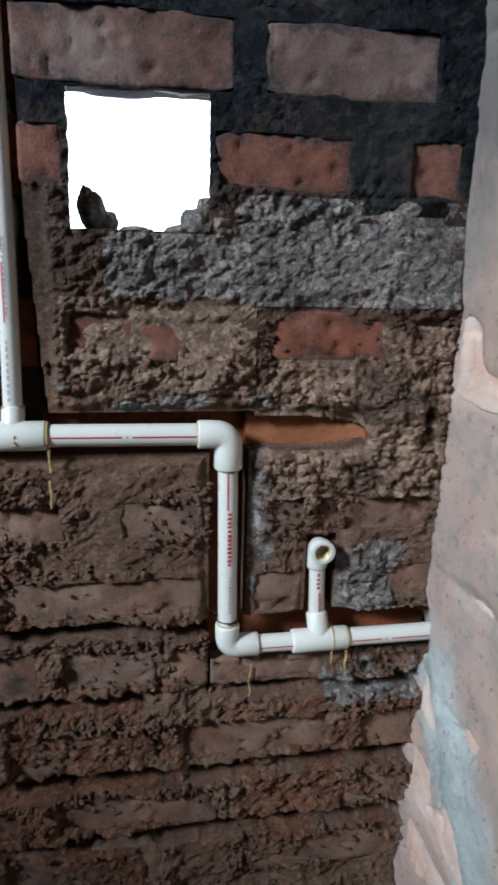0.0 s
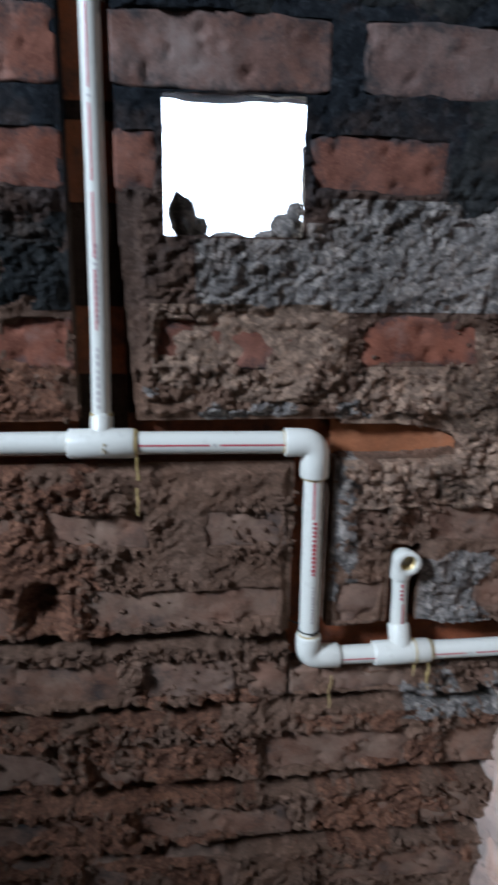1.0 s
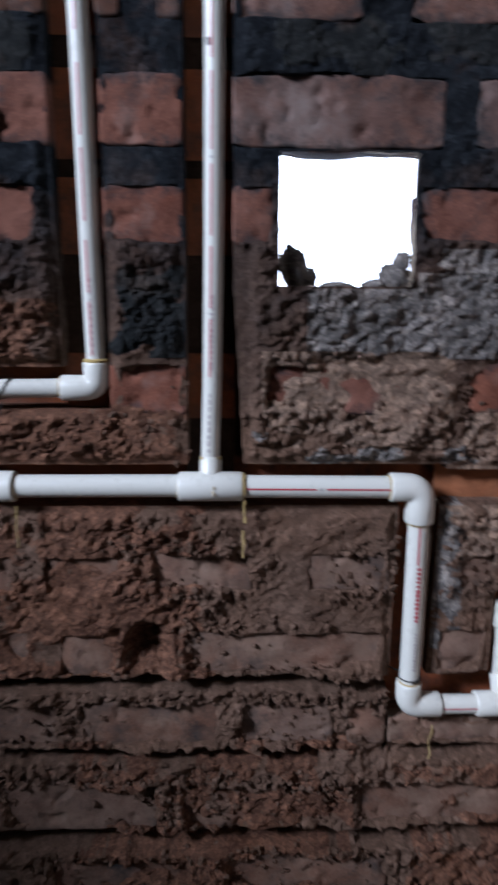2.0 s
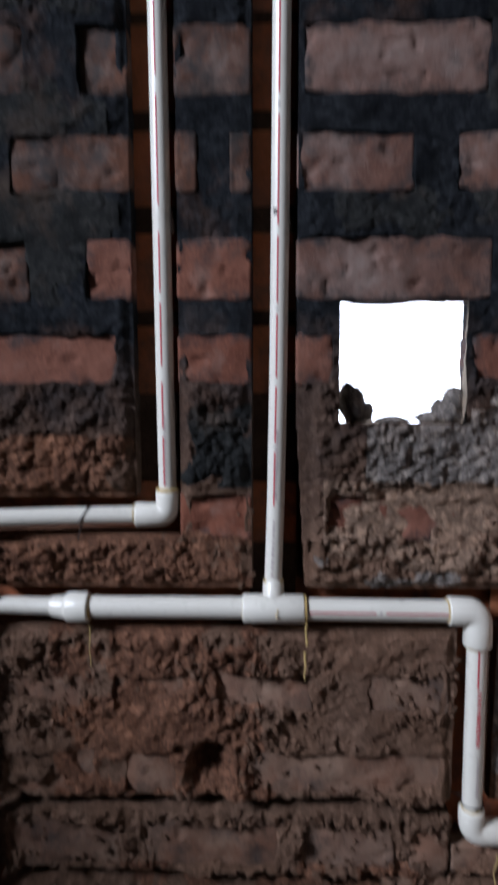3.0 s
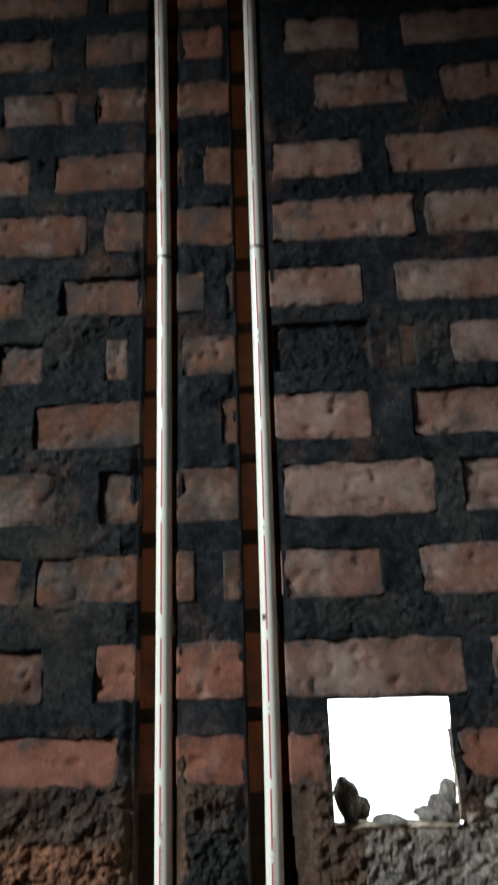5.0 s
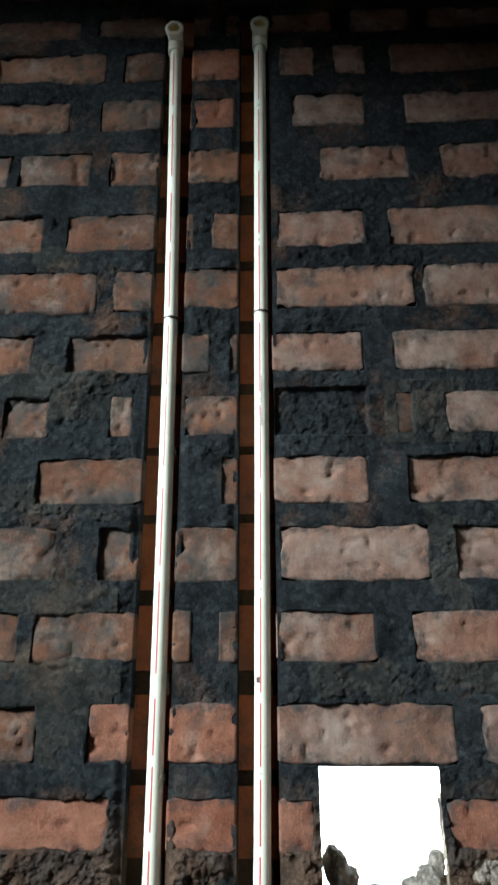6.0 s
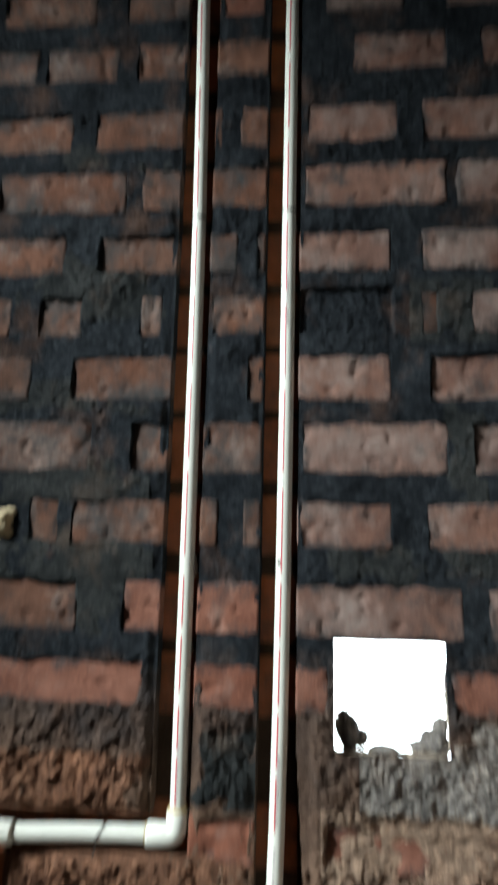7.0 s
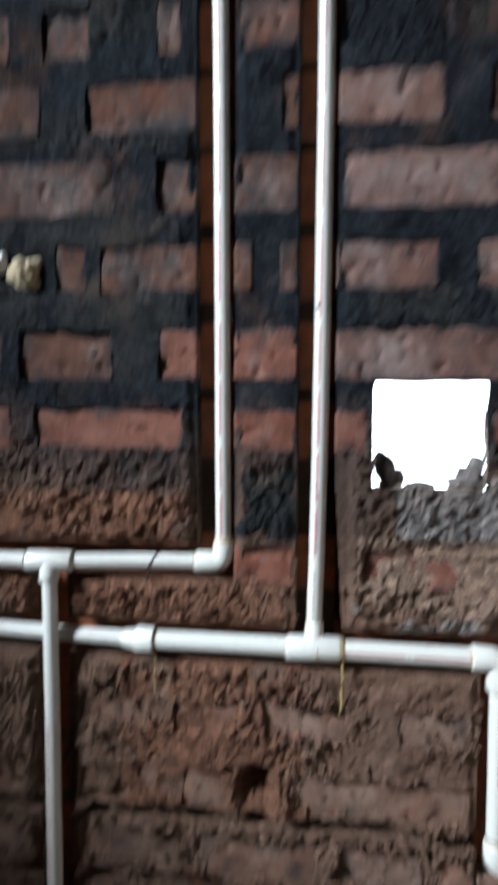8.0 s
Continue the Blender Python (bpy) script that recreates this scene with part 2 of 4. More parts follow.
def side_coat_material():
    """Buff cement wiped thin over brick: rosy where the brick dust shows, sandy grey in patches, a pale fresh smear trowelled down from the pipe, dark pin holes."""
    m, n, l, b = material("buff_cement_coat")
    co = n.new("ShaderNodeTexCoord").outputs["Object"]
    base = mix(n, l, ramp(n, l, tex(n, l, co, 7, 5, 0.65), 0.36, 0.66), (0.55, 0.36, 0.27), (0.55, 0.425, 0.35))
    grey = ramp(n, l, tex(n, l, shifted(n, l, co, 5.0), 8, 7, 0.68), 0.49, 0.60)
    base = mix(n, l, mix(n, l, 0.7, (0, 0, 0), grey), base, (0.37, 0.315, 0.27))
    sep = n.new("ShaderNodeSeparateXYZ")
    l.new(co, sep.inputs[0])

    def maths(op, a, k, c=None):
        q = n.new("ShaderNodeMath")
        q.operation = op
        for sock, val in zip(q.inputs, (a, k, c)):
            if val is None:
                continue
            if isinstance(val, bpy.types.NodeSocket):
                l.new(val, sock)
            else:
                sock.default_value = val
        return q.outputs[0]

    # the smear: a slanting band with a wandering edge
    across = maths("MULTIPLY_ADD", sep.outputs[1], 0.82, maths("MULTIPLY_ADD", sep.outputs[2], -0.57, 0.0246 + 0.70 * 0.57))
    off = maths("ABSOLUTE", maths("MULTIPLY_ADD", tex(n, l, co, 9, 6, 0.7), 0.16, maths("ADD", across, -0.08)), 0.0)
    band = maths("MULTIPLY", ramp(n, l, off, 0.035, 0.085, (1, 1, 1), (0, 0, 0)), ramp(n, l, maths("MULTIPLY_ADD", tex(n, l, co, 14, 5, 0.7), 0.12, sep.outputs[2]), 0.74, 0.80, (1, 1, 1), (0, 0, 0)))
    fresh = mix(n, l, ramp(n, l, tex(n, l, shifted(n, l, co, 9.0), 16, 6, 0.7), 0.38, 0.66), (0.40, 0.42, 0.38), (0.62, 0.62, 0.56))
    base = mix(n, l, band, base, fresh)
    # higher up the coat turns darker and greyer
    by_height = maths("MULTIPLY_ADD", tex(n, l, co, 6, 5, 0.7), 0.5, sep.outputs[2])
    base = mix(n, l, ramp(n, l, maths("MULTIPLY", by_height, 0.5), 0.67, 0.80), base, (0.21, 0.18, 0.155))
    pores = ramp(n, l, tex(n, l, shifted(n, l, co, 23.0), 95, 5, 0.75), 0.58, 0.68)
    base = mix(n, l, mix(n, l, 0.7, (0, 0, 0), pores), base, (0.10, 0.09, 0.08))
    l.new(base, b.inputs["Base Color"])
    b.inputs["Roughness"].default_value, b.inputs["Specular IOR Level"].default_value = 0.92, 0.15
    bump(n, l, b, mix(n, l, 0.5, tex(n, l, co, 90, 7, 0.75), tex(n, l, co, 420, 3, 0.8)), 1.0, 0.007)
    return m


SIDE_COAT = side_coat_material()


def plain(name, rgb, rough, metallic=0.0, bumps=0.0, scale=60, vary=0.15):
    m, n, l, b = material(name)
    co = n.new("ShaderNodeTexCoord").outputs["Object"]
    t = tex(n, l, co, scale, 5, 0.65)
    l.new(mix(n, l, ramp(n, l, t, 0.3, 0.7), tuple(c * (1 - vary) for c in rgb), tuple(min(1, c * (1 + vary)) for c in rgb)), b.inputs["Base Color"])
    b.inputs["Roughness"].default_value, b.inputs["Metallic"].default_value = rough, metallic
    if bumps:
        bump(n, l, b, tex(n, l, co, scale * 5, 4), bumps, 0.002)
    return m


def pipe_material():
    """Cream plastic pipe with faint mortar dust and scuffs."""
    m, n, l, b = material("cream_pipe")
    co = n.new("ShaderNodeTexCoord").outputs["Object"]
    dirt = ramp(n, l, tex(n, l, co, 38, 7, 0.75), 0.56, 0.82)
    base = mix(n, l, tex(n, l, co, 6, 3), (0.60, 0.575, 0.49), (0.68, 0.655, 0.57))
    base = mix(n, l, mix(n, l, 0.45, (0, 0, 0), dirt), base, (0.36, 0.30, 0.23))
    l.new(base, b.inputs["Base Color"])
    l.new(ramp(n, l, tex(n, l, co, 55, 5), 0.3, 0.8, (0.22, 0.22, 0.22), (0.5, 0.5, 0.5)), b.inputs["Roughness"])
    bump(n, l, b, tex(n, l, co, 240, 3), 0.08, 0.001)
    return m


PIPE = pipe_material()
RED_INK = plain("red_ink", (0.42, 0.035, 0.05), 0.5)
GREY_INK = plain("grey_ink", (0.40, 0.34, 0.32), 0.5)
GLUE = plain("yellow_solvent_cement", (0.42, 0.30, 0.11), 0.35)
WIRE = plain("binding_wire", (0.05, 0.045, 0.04), 0.5, 0.6)
BRASS = plain("brass_thread", (0.60, 0.46, 0.20), 0.4, 0.55)
BORE = plain("brass_bore", (0.34, 0.27, 0.13), 0.5, 0.2)
STONE = plain("pale_stone", (0.40, 0.31, 0.18), 0.85, 0, 0.6, 45, 0.35)
CHIP = plain("white_chip", (0.75, 0.74, 0.70), 0.8, 0, 0.4, 45, 0.1)
RENDER_COAT = plain("bare_cement_render", (0.085, 0.074, 0.065), 0.92, 0, 0.7, 8, 0.25)
CONCRETE = plain("dusty_concrete", (0.08, 0.07, 0.06), 0.9, 0, 0.6, 6, 0.25)


# ---- mesh helpers ----
def part(name, mesh, mat, parent=None, label=""):
    """Links a mesh as one object under a thing or a part."""
    ob = new(name, mesh)
    if mat:
        mesh.materials.append(mat)
    if parent:
        ob.parent = parent
    return tagged(ob, label)


def from_arrays(name, verts, faces, smooth=True):
    me = bpy.data.meshes.new(name)
    me.from_pydata([tuple(v) for v in verts], [], [tuple(int(i) for i in f) for f in faces])
    me.polygons.foreach_set("use_smooth", [smooth] * len(me.polygons))
    me.update()
    return me


def grid_faces(nu, nv, keep=None):
    """Quads of a grid of nu by nv points, v running fastest."""
    i = np.arange((nu - 1) * (nv - 1))
    u, v = i // (nv - 1), i % (nv - 1)
    a = u * nv + v
    f = np.stack([a, a + nv, a + nv + 1, a + 1], 1)
    return f if keep is None else f[keep.reshape(nu, nv)[:-1, :-1].reshape(-1)]


def box_mesh(name, *boxes):
    """Boxes (x0, x1, y0, y1, z0, z1) in one mesh."""
    bm = bmesh.new()
    for x0, x1, y0, y1, z0, z1 in boxes:
        v = bmesh.ops.create_cube(bm, size=1)["verts"]
        for k in v:
            k.co = ((x0 + x1) / 2 + k.co.x * (x1 - x0), (y0 + y1) / 2 + k.co.y * (y1 - y0), (z0 + z1) / 2 + k.co.z * (z1 - z0))
    me = bpy.data.meshes.new(name)
    bm.to_mesh(me)
    bm.free()
    return me


# ---- the plan of the brick wall (metres: x along the wall, z up, its face at y = 0) ----
HOLE = (-0.011, 0.133, 1.199, 1.334)
# chases cut for the pipes: x0, x1, z0, z1, depth
CHASES = [
    (-0.247, -0.197, 1.064, 2.61, 0.024),
    (-0.112, -0.061, 0.985, 2.61, 0.024),
    (-0.112, -0.047, 0.985, 1.228, 0.034),
    (-0.760, 0.190, 0.949, 0.997, 0.034),
    (0.185, 0.326, 0.951, 0.992, 0.019),
    (0.136, 0.184, 0.662, 0.96, 0.034),
    (0.136, 0.445, 0.664, 0.713, 0.034),
    (0.262, 0.301, 0.70, 0.836, 0.034),
    (-0.760, -0.197, 1.064, 1.109, 0.034),
    (-0.482, -0.438, 0.15, 1.10, 0.034),
    (0.1355, 0.1395, 0.612, 0.664, 0.031),
]
# courses: bottom, top, then the bricks' ends
COURSES = [
    (0.190, 0.262, [(-0.62, -0.42), (-0.40, -0.17), (-0.15, 0.07), (0.09, 0.31), (0.33, 0.43)]),
    (0.290, 0.372, [(-0.62, -0.40), (-0.38, -0.165), (-0.149, 0.082), (0.18, 0.418)]),
    (0.392, 0.466, [(-0.56, -0.33), (-0.31, -0.105), (-0.084, 0.154), (0.168, 0.418)]),
    (0.495, 0.580, [(-0.60, -0.38), (-0.36, -0.15), (-0.135, 0.069), (0.091, 0.319), (0.344, 0.436)]),
    (0.621, 0.697, [(-0.70, -0.491), (-0.448, -0.273), (-0.25, -0.072), (-0.057, 0.071), (0.080, 0.30), (0.33, 0.43)]),
    (0.722, 0.796, [(-0.70, -0.494), (-0.448, -0.300), (-0.28, -0.200), (-0.128, 0.137), (0.186, 0.262), (0.370, 0.434)]),
    (0.833, 0.897, [(-0.70, -0.489), (-0.447, -0.314), (-0.289, -0.180), (-0.165, -0.029), (0.023, 0.136), (0.206, 0.424)]),
    (0.940, 1.014, [(-0.73, -0.50), (-0.44, -0.23), (-0.205, 0.015), (0.04, 0.318), (0.389, 0.430)]),
    (1.053, 1.120, [(-0.72, -0.50), (-0.48, -0.27), (-0.205, -0.110), (-0.034, 0.167), (0.197, 0.357), (0.364, 0.424)]),
    (1.235, 1.306, [(-0.73, -0.51), (-0.486, -0.262), (-0.205, -0.013), (0.136, 0.297), (0.353, 0.426)]),
    (1.332, 1.412, [(-0.74, -0.52), (-0.506, -0.36), (-0.306, -0.104), (-0.063, 0.165), (0.188, 0.389)]),
    (1.450, 1.525, [(-0.72, -0.53), (-0.451, -0.396), (-0.388, -0.168), (-0.141, 0.075), (0.112, 0.335), (0.36, 0.43)]),
    (1.554, 1.638, [(-0.58, -0.357), (-0.308, -0.104), (-0.059, 0.153), (0.176, 0.40)]),
    (1.659, 1.739, [(-0.68, -0.459), (-0.405, -0.190), (-0.140, 0.077), (0.120, 0.345), (0.365, 0.43)]),
    (1.760, 1.834, [(-0.70, -0.50), (-0.463, -0.383), (-0.305, -0.262), (-0.196, -0.104), (0.112, 0.147), (0.183, 0.41)]),
    (1.860, 1.936, [(-0.62, -0.42), (-0.378, -0.150), (-0.130, 0.082), (0.115, 0.34), (0.36, 0.43)]),
    (1.967, 2.050, [(-0.55, -0.329), (-0.312, -0.104), (-0.058, 0.166), (0.171, 0.40)]),
    (2.076, 2.157, [(-0.64, -0.427), (-0.398, -0.180), (-0.160, -0.104), (-0.056, 0.095), (0.123, 0.35)]),
    (2.205, 2.285, [(-0.70, -0.495), (-0.491, -0.358), (-0.335, -0.101), (0.018, 0.176), (0.218, 0.43)]),
    (2.320, 2.398, [(-0.575, -0.402), (-0.360, -0.116), (-0.026, 0.110), (0.167, 0.39)]),
    (2.430, 2.509, [(-0.56, -0.347), (-0.325, -0.106), (-0.046, 0.026), (0.050, 0.116), (0.15, 0.37)]),
    (2.535, 2.595, [(-0.62, -0.40), (-0.38, -0.16), (-0.14, 0.06), (0.085, 0.20), (0.222, 0.42)]),
    (2.635, 2.705, [(-0.55, -0.33), (-0.31, -0.09), (-0.07, 0.15), (0.17, 0.39)]),
]


def minus(rect, cut):
    """What is left of rect (x0, x1, z0, z1, cut edges) beside the cut."""
    x0, x1, z0, z1, e = rect
    a, b, c, d = cut[:4]
    if b <= x0 or a >= x1 or d <= z0 or c >= z1:
        return [rect]
    out = []
    if a > x0:
        out.append((x0, a, z0, z1, e | {"r"}))
    if b < x1:
        out.append((b, x1, z0, z1, e | {"l"}))
    lo, hi = max(x0, a), min(x1, b)
    if c > z0:
        out.append((lo, hi, z0, c, e | {"t"}))
    if d < z1:
        out.append((lo, hi, d, z1, e | {"b"}))
    return out


PIECES = []
for bottom, top, ends in COURSES:
    for x0, x1 in ends:
        rects = [(x0, x1, bottom, top, frozenset())]
        for cut in CHASES:
            rects = [r for q in rects for r in minus(q, cut)]
        PIECES += [r for r in rects if r[1] - r[0] > 0.014 and r[3] - r[2] > 0.021]

# bricks under a crust of mortar: centre x and z, half width and height, how much of it
SMEARED = [(0.085, 1.083, 0.085, 0.05, 0.95), (0.40, 1.09, 0.05, 0.06, 0.8), (0.25, 0.905, 0.07, 0.03, 0.9), (-0.24, 0.85, 0.06, 0.04, 0.8), (-0.16, 0.785, 0.08, 0.03, 0.7),
    (0.07, 0.86, 0.05, 0.05, 0.5), (-0.40, 0.80, 0.05, 0.06, 0.8), (-0.05, 0.55, 0.09, 0.03, 0.9), (0.39, 1.27, 0.05, 0.05, 0.5), (0.02, 0.43, 0.08, 0.03, 0.7), (0.25, 0.43, 0.09, 0.04, 0.8)]
# bricks that were left clean
CLEAN = [(0.28, 1.087, 0.085, 0.036), (0.32, 0.868, 0.10, 0.032), (0.21, 0.538, 0.11, 0.042), (0.39, 0.538, 0.05, 0.04), (0.224, 0.76, 0.04, 0.04), (0.06, 0.76, 0.075, 0.034), (-0.03, 0.865, 0.10, 0.03),
    (-0.16, 0.66, 0.09, 0.036), (0.01, 0.66, 0.06, 0.036), (-0.16, 1.085, 0.05, 0.04), (-0.37, 0.865, 0.06, 0.03), (0.03, 0.42, 0.07, 0.03)]

# ---- the mortar bed: one uneven sheet between and partly over the bricks ----
wall = tagged(new("wall_north", box_mesh("wall_north", (ROOM_LEFT, HOLE[0] - 0.03, 0.05, 0.115, 0, ROOM_TOP), (HOLE[1] + 0.03, 0.70, 0.05, 0.115, 0, ROOM_TOP),
    (HOLE[0] - 0.03, HOLE[1] + 0.03, 0.05, 0.115, 0, HOLE[2] - 0.03), (HOLE[0] - 0.03, HOLE[1] + 0.03, 0.05, 0.115, HOLE[3] + 0.03, ROOM_TOP),
    (ROOM_LEFT, -0.698, 0.004, 0.05, 0, ROOM_TOP), (-0.698, 0.45, 0.004, 0.05, 0, 0.225), (-0.698, 0.45, 0.004, 0.05, 2.715, ROOM_TOP))),
    "unplastered brick wall with rough mortar and pipe chases", "wall", kind="structure")
wall.data.materials.append(MORTAR)

CELL = 0.0021
gx, gz = np.arange(-0.70, 0.4451, CELL), np.arange(0.22, 2.7201, CELL)
X, Z = [k.ravel() for k in np.meshgrid(gx, gz, indexing="ij")]
low = step(1.36, 1.12, Z + 0.10 * (fbm(X * 5, Z * 5, 11) - 0.5) * 2)  # how crumbly the joints are
inside = np.full(X.shape, -1.0)
for x0, x1, z0, z1, e in PIECES:
    inside = np.maximum(inside, np.minimum(np.minimum(X - x0, x1 - X), np.minimum(Z - z0, z1 - Z)))
wx, wz = X + 0.012 * (fbm(X * 40, Z * 40, 81, 2) - 0.5), Z + 0.012 * (fbm(X * 40, Z * 40, 83, 2) - 0.5)
crumbs = 0.20 * lumps(wx / 0.026, wz / 0.017, 3) + 0.12 * lumps(wx / 0.0120, wz / 0.0095, 5) + 0.16 * lumps(wx / 0.0062, wz / 0.0056, 6) + 1.0 * fbm(X * 95, Z * 105, 8, 4)
patch = fbm(X * 13, Z * 17, 21, 4)
gritty = step(0.40, 0.58, fbm(X * 7, Z * 10, 31, 3) + 0.10 * low)
over = step(0.53, 0.70, fbm(X * 6, Z * 10, 35, 4) + 0.10 * step(-0.15, -0.35, X))
proud = (0.003 * low + (-0.0002 + 0.0045 * over) * (1 - low)) + (patch - 0.5) * (0.010 + 0.014 * low) + np.maximum(crumbs - 0.5, -0.10 - 0.15 * (1 - low)) * (0.0060 + 0.0125 * low) * (0.25 + 0.75 * gritty)
# over the bricks the mortar thins out, sooner higher up; low down much of it was left smeared across their faces
edge = 0.003 + (0.005 + 0.009 * over + 0.006 * low) * step(0.3, 0.75, fbm(X * 20, Z * 20, 41, 4)) * 1.4
sink = step(0.0, 1.0, (inside - 0.003 - (0.005 + 0.005 * low) * fbm(X * 30, Z * 30, 43, 3)) / edge)
left_on = low * step(0.51, 0.64, fbm(X * 9, Z * 15, 51, 4) + 0.10 * step(0.62, 0.4, Z) * step(0.1, -0.1, X))
for cx, cz, rx, rz, much in SMEARED:
    left_on = np.maximum(left_on, much * step(1.25, 0.65, ((X - cx) / rx) ** 2 + ((Z - cz) / rz) ** 2 + 1.1 * (fbm(X * 22, Z * 22, 57, 4) - 0.5)))
for cx, cz, rx, rz in CLEAN:
    left_on = left_on * (1 - step(1.2, 0.8, ((X - cx) / rx) ** 2 + ((Z - cz) / rz) ** 2 + 0.9 * (fbm(X * 25, Z * 25, 59, 3) - 0.5)))
proud = proud * (1 - 0.45 * sink * left_on) - sink * (1 - left_on) * (0.030 - 0.012 * low)
# a flush band of cement below the hole
band = step(1.125, 1.14, Z) * step(1.205, 1.19, Z) * step(0.05, 0.16, X)
proud = proud * (1 - 0.6 * band) + 0.6 * band * (0.004 + 0.004 * (crumbs - 0.3))
# bed joints raked open near the bottom
for bottom, top, ends in COURSES[:6]:
    wave = bottom - 0.007 + 0.016 * (fbm(X * 9, Z * 0 + bottom * 40, 61, 4) - 0.5)
    open_here = step(0.30, 0.5, fbm(X * 4, Z * 0 + bottom * 55, 71) + 0.25 * step(0.2, -0.2, X))
    gape = 0.013 + 0.006 * (bottom < 0.5)
    proud -= 0.046 * open_here * step(gape, gape - 0.007, np.abs(Z - wave) + 0.006 * (fbm(X * 60, Z * 60, 63, 3) - 0.4))
    # the squeezed-out lip above each open joint
    proud += 0.005 * open_here * step(0.016, 0.0, np.abs(Z - wave - 0.022)) * fbm(X * 30, Z * 30, 67, 3)
# the hollow where a brick is missing
hollow = step(-0.062, -0.056, X) * step(0.080, 0.074, X) * step(1.763, 1.769, Z) * step(1.842, 1.836, Z)
proud = proud - 0.009 * hollow * (0.8 + 0.4 * patch)
# a dark hollow knocked into the wall
well = ((X + 0.165) / 0.030) ** 2 + ((Z - 0.762) / 0.036) ** 2 + 0.8 * (fbm(X * 50, Z * 50, 55) - 0.5)
proud = proud - 0.026 * step(1.5, 0.2, well)
# the saw left the edges of the chases flush
near = np.full(X.shape, 1.0)
for x0, x1, z0, z1, d in CHASES:
    near = np.minimum(near, np.hypot(np.maximum(np.maximum(x0 - X, X - x1), 0), np.maximum(np.maximum(z0 - Z, Z - z1), 0)))
flush = step(0.016, 0.003, near)
proud = proud - flush * np.clip(proud + 0.002, 0, 1) * 0.85
depth = -proud
for x0, x1, z0, z1, d in CHASES:
    half = (z1 - z0) / 2 * (1 - (0.75 * np.clip((X - x0) / (x1 - x0), 0, 1) ** 4 if d < 0.02 else 0))
    slant = 0.015 * np.clip((Z - z0) / (z1 - z0), 0, 1) if x1 == -0.047 else 0  # the saw ran off its line beside the tee
    cut = (X > x0) & (X < x1 - slant) & (np.abs(Z - (z0 + z1) / 2) < half)
    depth = np.where(cut, d + 0.006, depth)
hx0, hx1, hz0, hz1 = HOLE
keep = ~((X > hx0 - 0.002) & (X < hx1) & (Z > hz0 - 0.002) & (Z < hz1))
part("mortar", from_arrays("mortar", np.stack([X, np.minimum(depth, 0.046), Z], 1), grid_faces(len(gx), len(gz), keep), False), MORTAR, wall, "rough dark crumbly mortar")

SHEET = depth.reshape(len(gx), len(gz))


def mortar_patch(x0, x1, z0, z1, mat, seed, label, cover=0.5):
    """A ragged skin of another mortar that follows the uneven sheet."""
    i0, i1 = np.searchsorted(gx, (x0, x1))
    j0, j1 = np.searchsorted(gz, (z0, z1))
    U, V = [k.ravel() for k in np.meshgrid(gx[i0:i1], gz[j0:j1], indexing="ij")]
    d = SHEET[i0:i1, j0:j1].ravel()
    rim = np.minimum(np.minimum(U - x0, x1 - U) / (x1 - x0), np.minimum(V - z0, z1 - V) / (z1 - z0))
    mask = fbm(U * 26 + seed, V * 30 + seed, 300 + int(seed), 5) + 0.8 * np.clip(rim, 0, 0.3) - 0.12
    show = (mask > 1 - cover - 0.1) & (d < 0.026) & ~((U > hx0 - 0.004) & (U < hx1 + 0.004) & (V > hz0 - 0.004) & (V < hz1 + 0.004))
    thick = 0.0014 * step(1 - cover - 0.1, 1 - cover, mask)
    part("mortar_patch", from_arrays("mortar_patch", np.stack([U, d - thick, V], 1), grid_faces(i1 - i0, j1 - j0, show), False), mat, wall, label)


mortar_patch(0.02, 0.43, 1.12, 1.215, GREY_SAND, 1.0, "grey sandy mortar band", 0.75)
mortar_patch(0.16, 0.43, 1.21, 1.24, GREY_SAND, 2.0, "grey sandy mortar", 0.5)
mortar_patch(0.16, 0.22, 0.76, 0.96, GREY_SAND, 3.0, "grey sandy mortar", 0.50)
mortar_patch(0.29, 0.40, 0.70, 0.84, GREY_SAND, 4.0, "grey sandy mortar", 0.44)
mortar_patch(0.28, 0.43, 0.57, 0.67, GREY_SAND, 5.0, "grey sandy mortar", 0.32)
mortar_patch(-0.60, -0.25, 1.10, 1.185, RUSTY, 8.0, "rust brown mortar", 0.55)
mortar_patch(-0.60, -0.06, 0.99, 1.07, RUSTY, 9.0, "rust brown mortar", 0.62)
mortar_patch(-0.36, -0.08, 0.72, 0.96, RUSTY, 10.0, "rust brown mortar", 0.52)
mortar_patch(-0.30, 0.10, 0.28, 0.64, RUSTY, 11.0, "rust brown mortar", 0.48)
mortar_patch(0.15, 0.42, 0.30, 0.60, RUSTY, 12.0, "rust brown mortar", 0.42)
# these lighter patches brighten the part of the wall nearer the side wall
mortar_patch(-0.03, 0.19, 1.02, 1.13, TAN_LIT, 14.0, "tan crumbly mortar, lightened for bounced light", 0.60)
mortar_patch(0.19, 0.43, 0.98, 1.06, TAN_LIT, 15.0, "tan crumbly mortar, lightened for bounced light", 0.62)
mortar_patch(0.31, 0.43, 0.88, 1.10, TAN_LIT, 16.0, "tan crumbly mortar, lightened for bounced light", 0.60)
mortar_patch(0.19, 0.36, 0.87, 0.95, TAN_LIT, 17.0, "tan crumbly mortar, lightened for bounced light", 0.58)
mortar_patch(-0.06, 0.43, 0.99, 1.04, GREY_SAND, 13.0, "grey sandy mortar", 0.30)

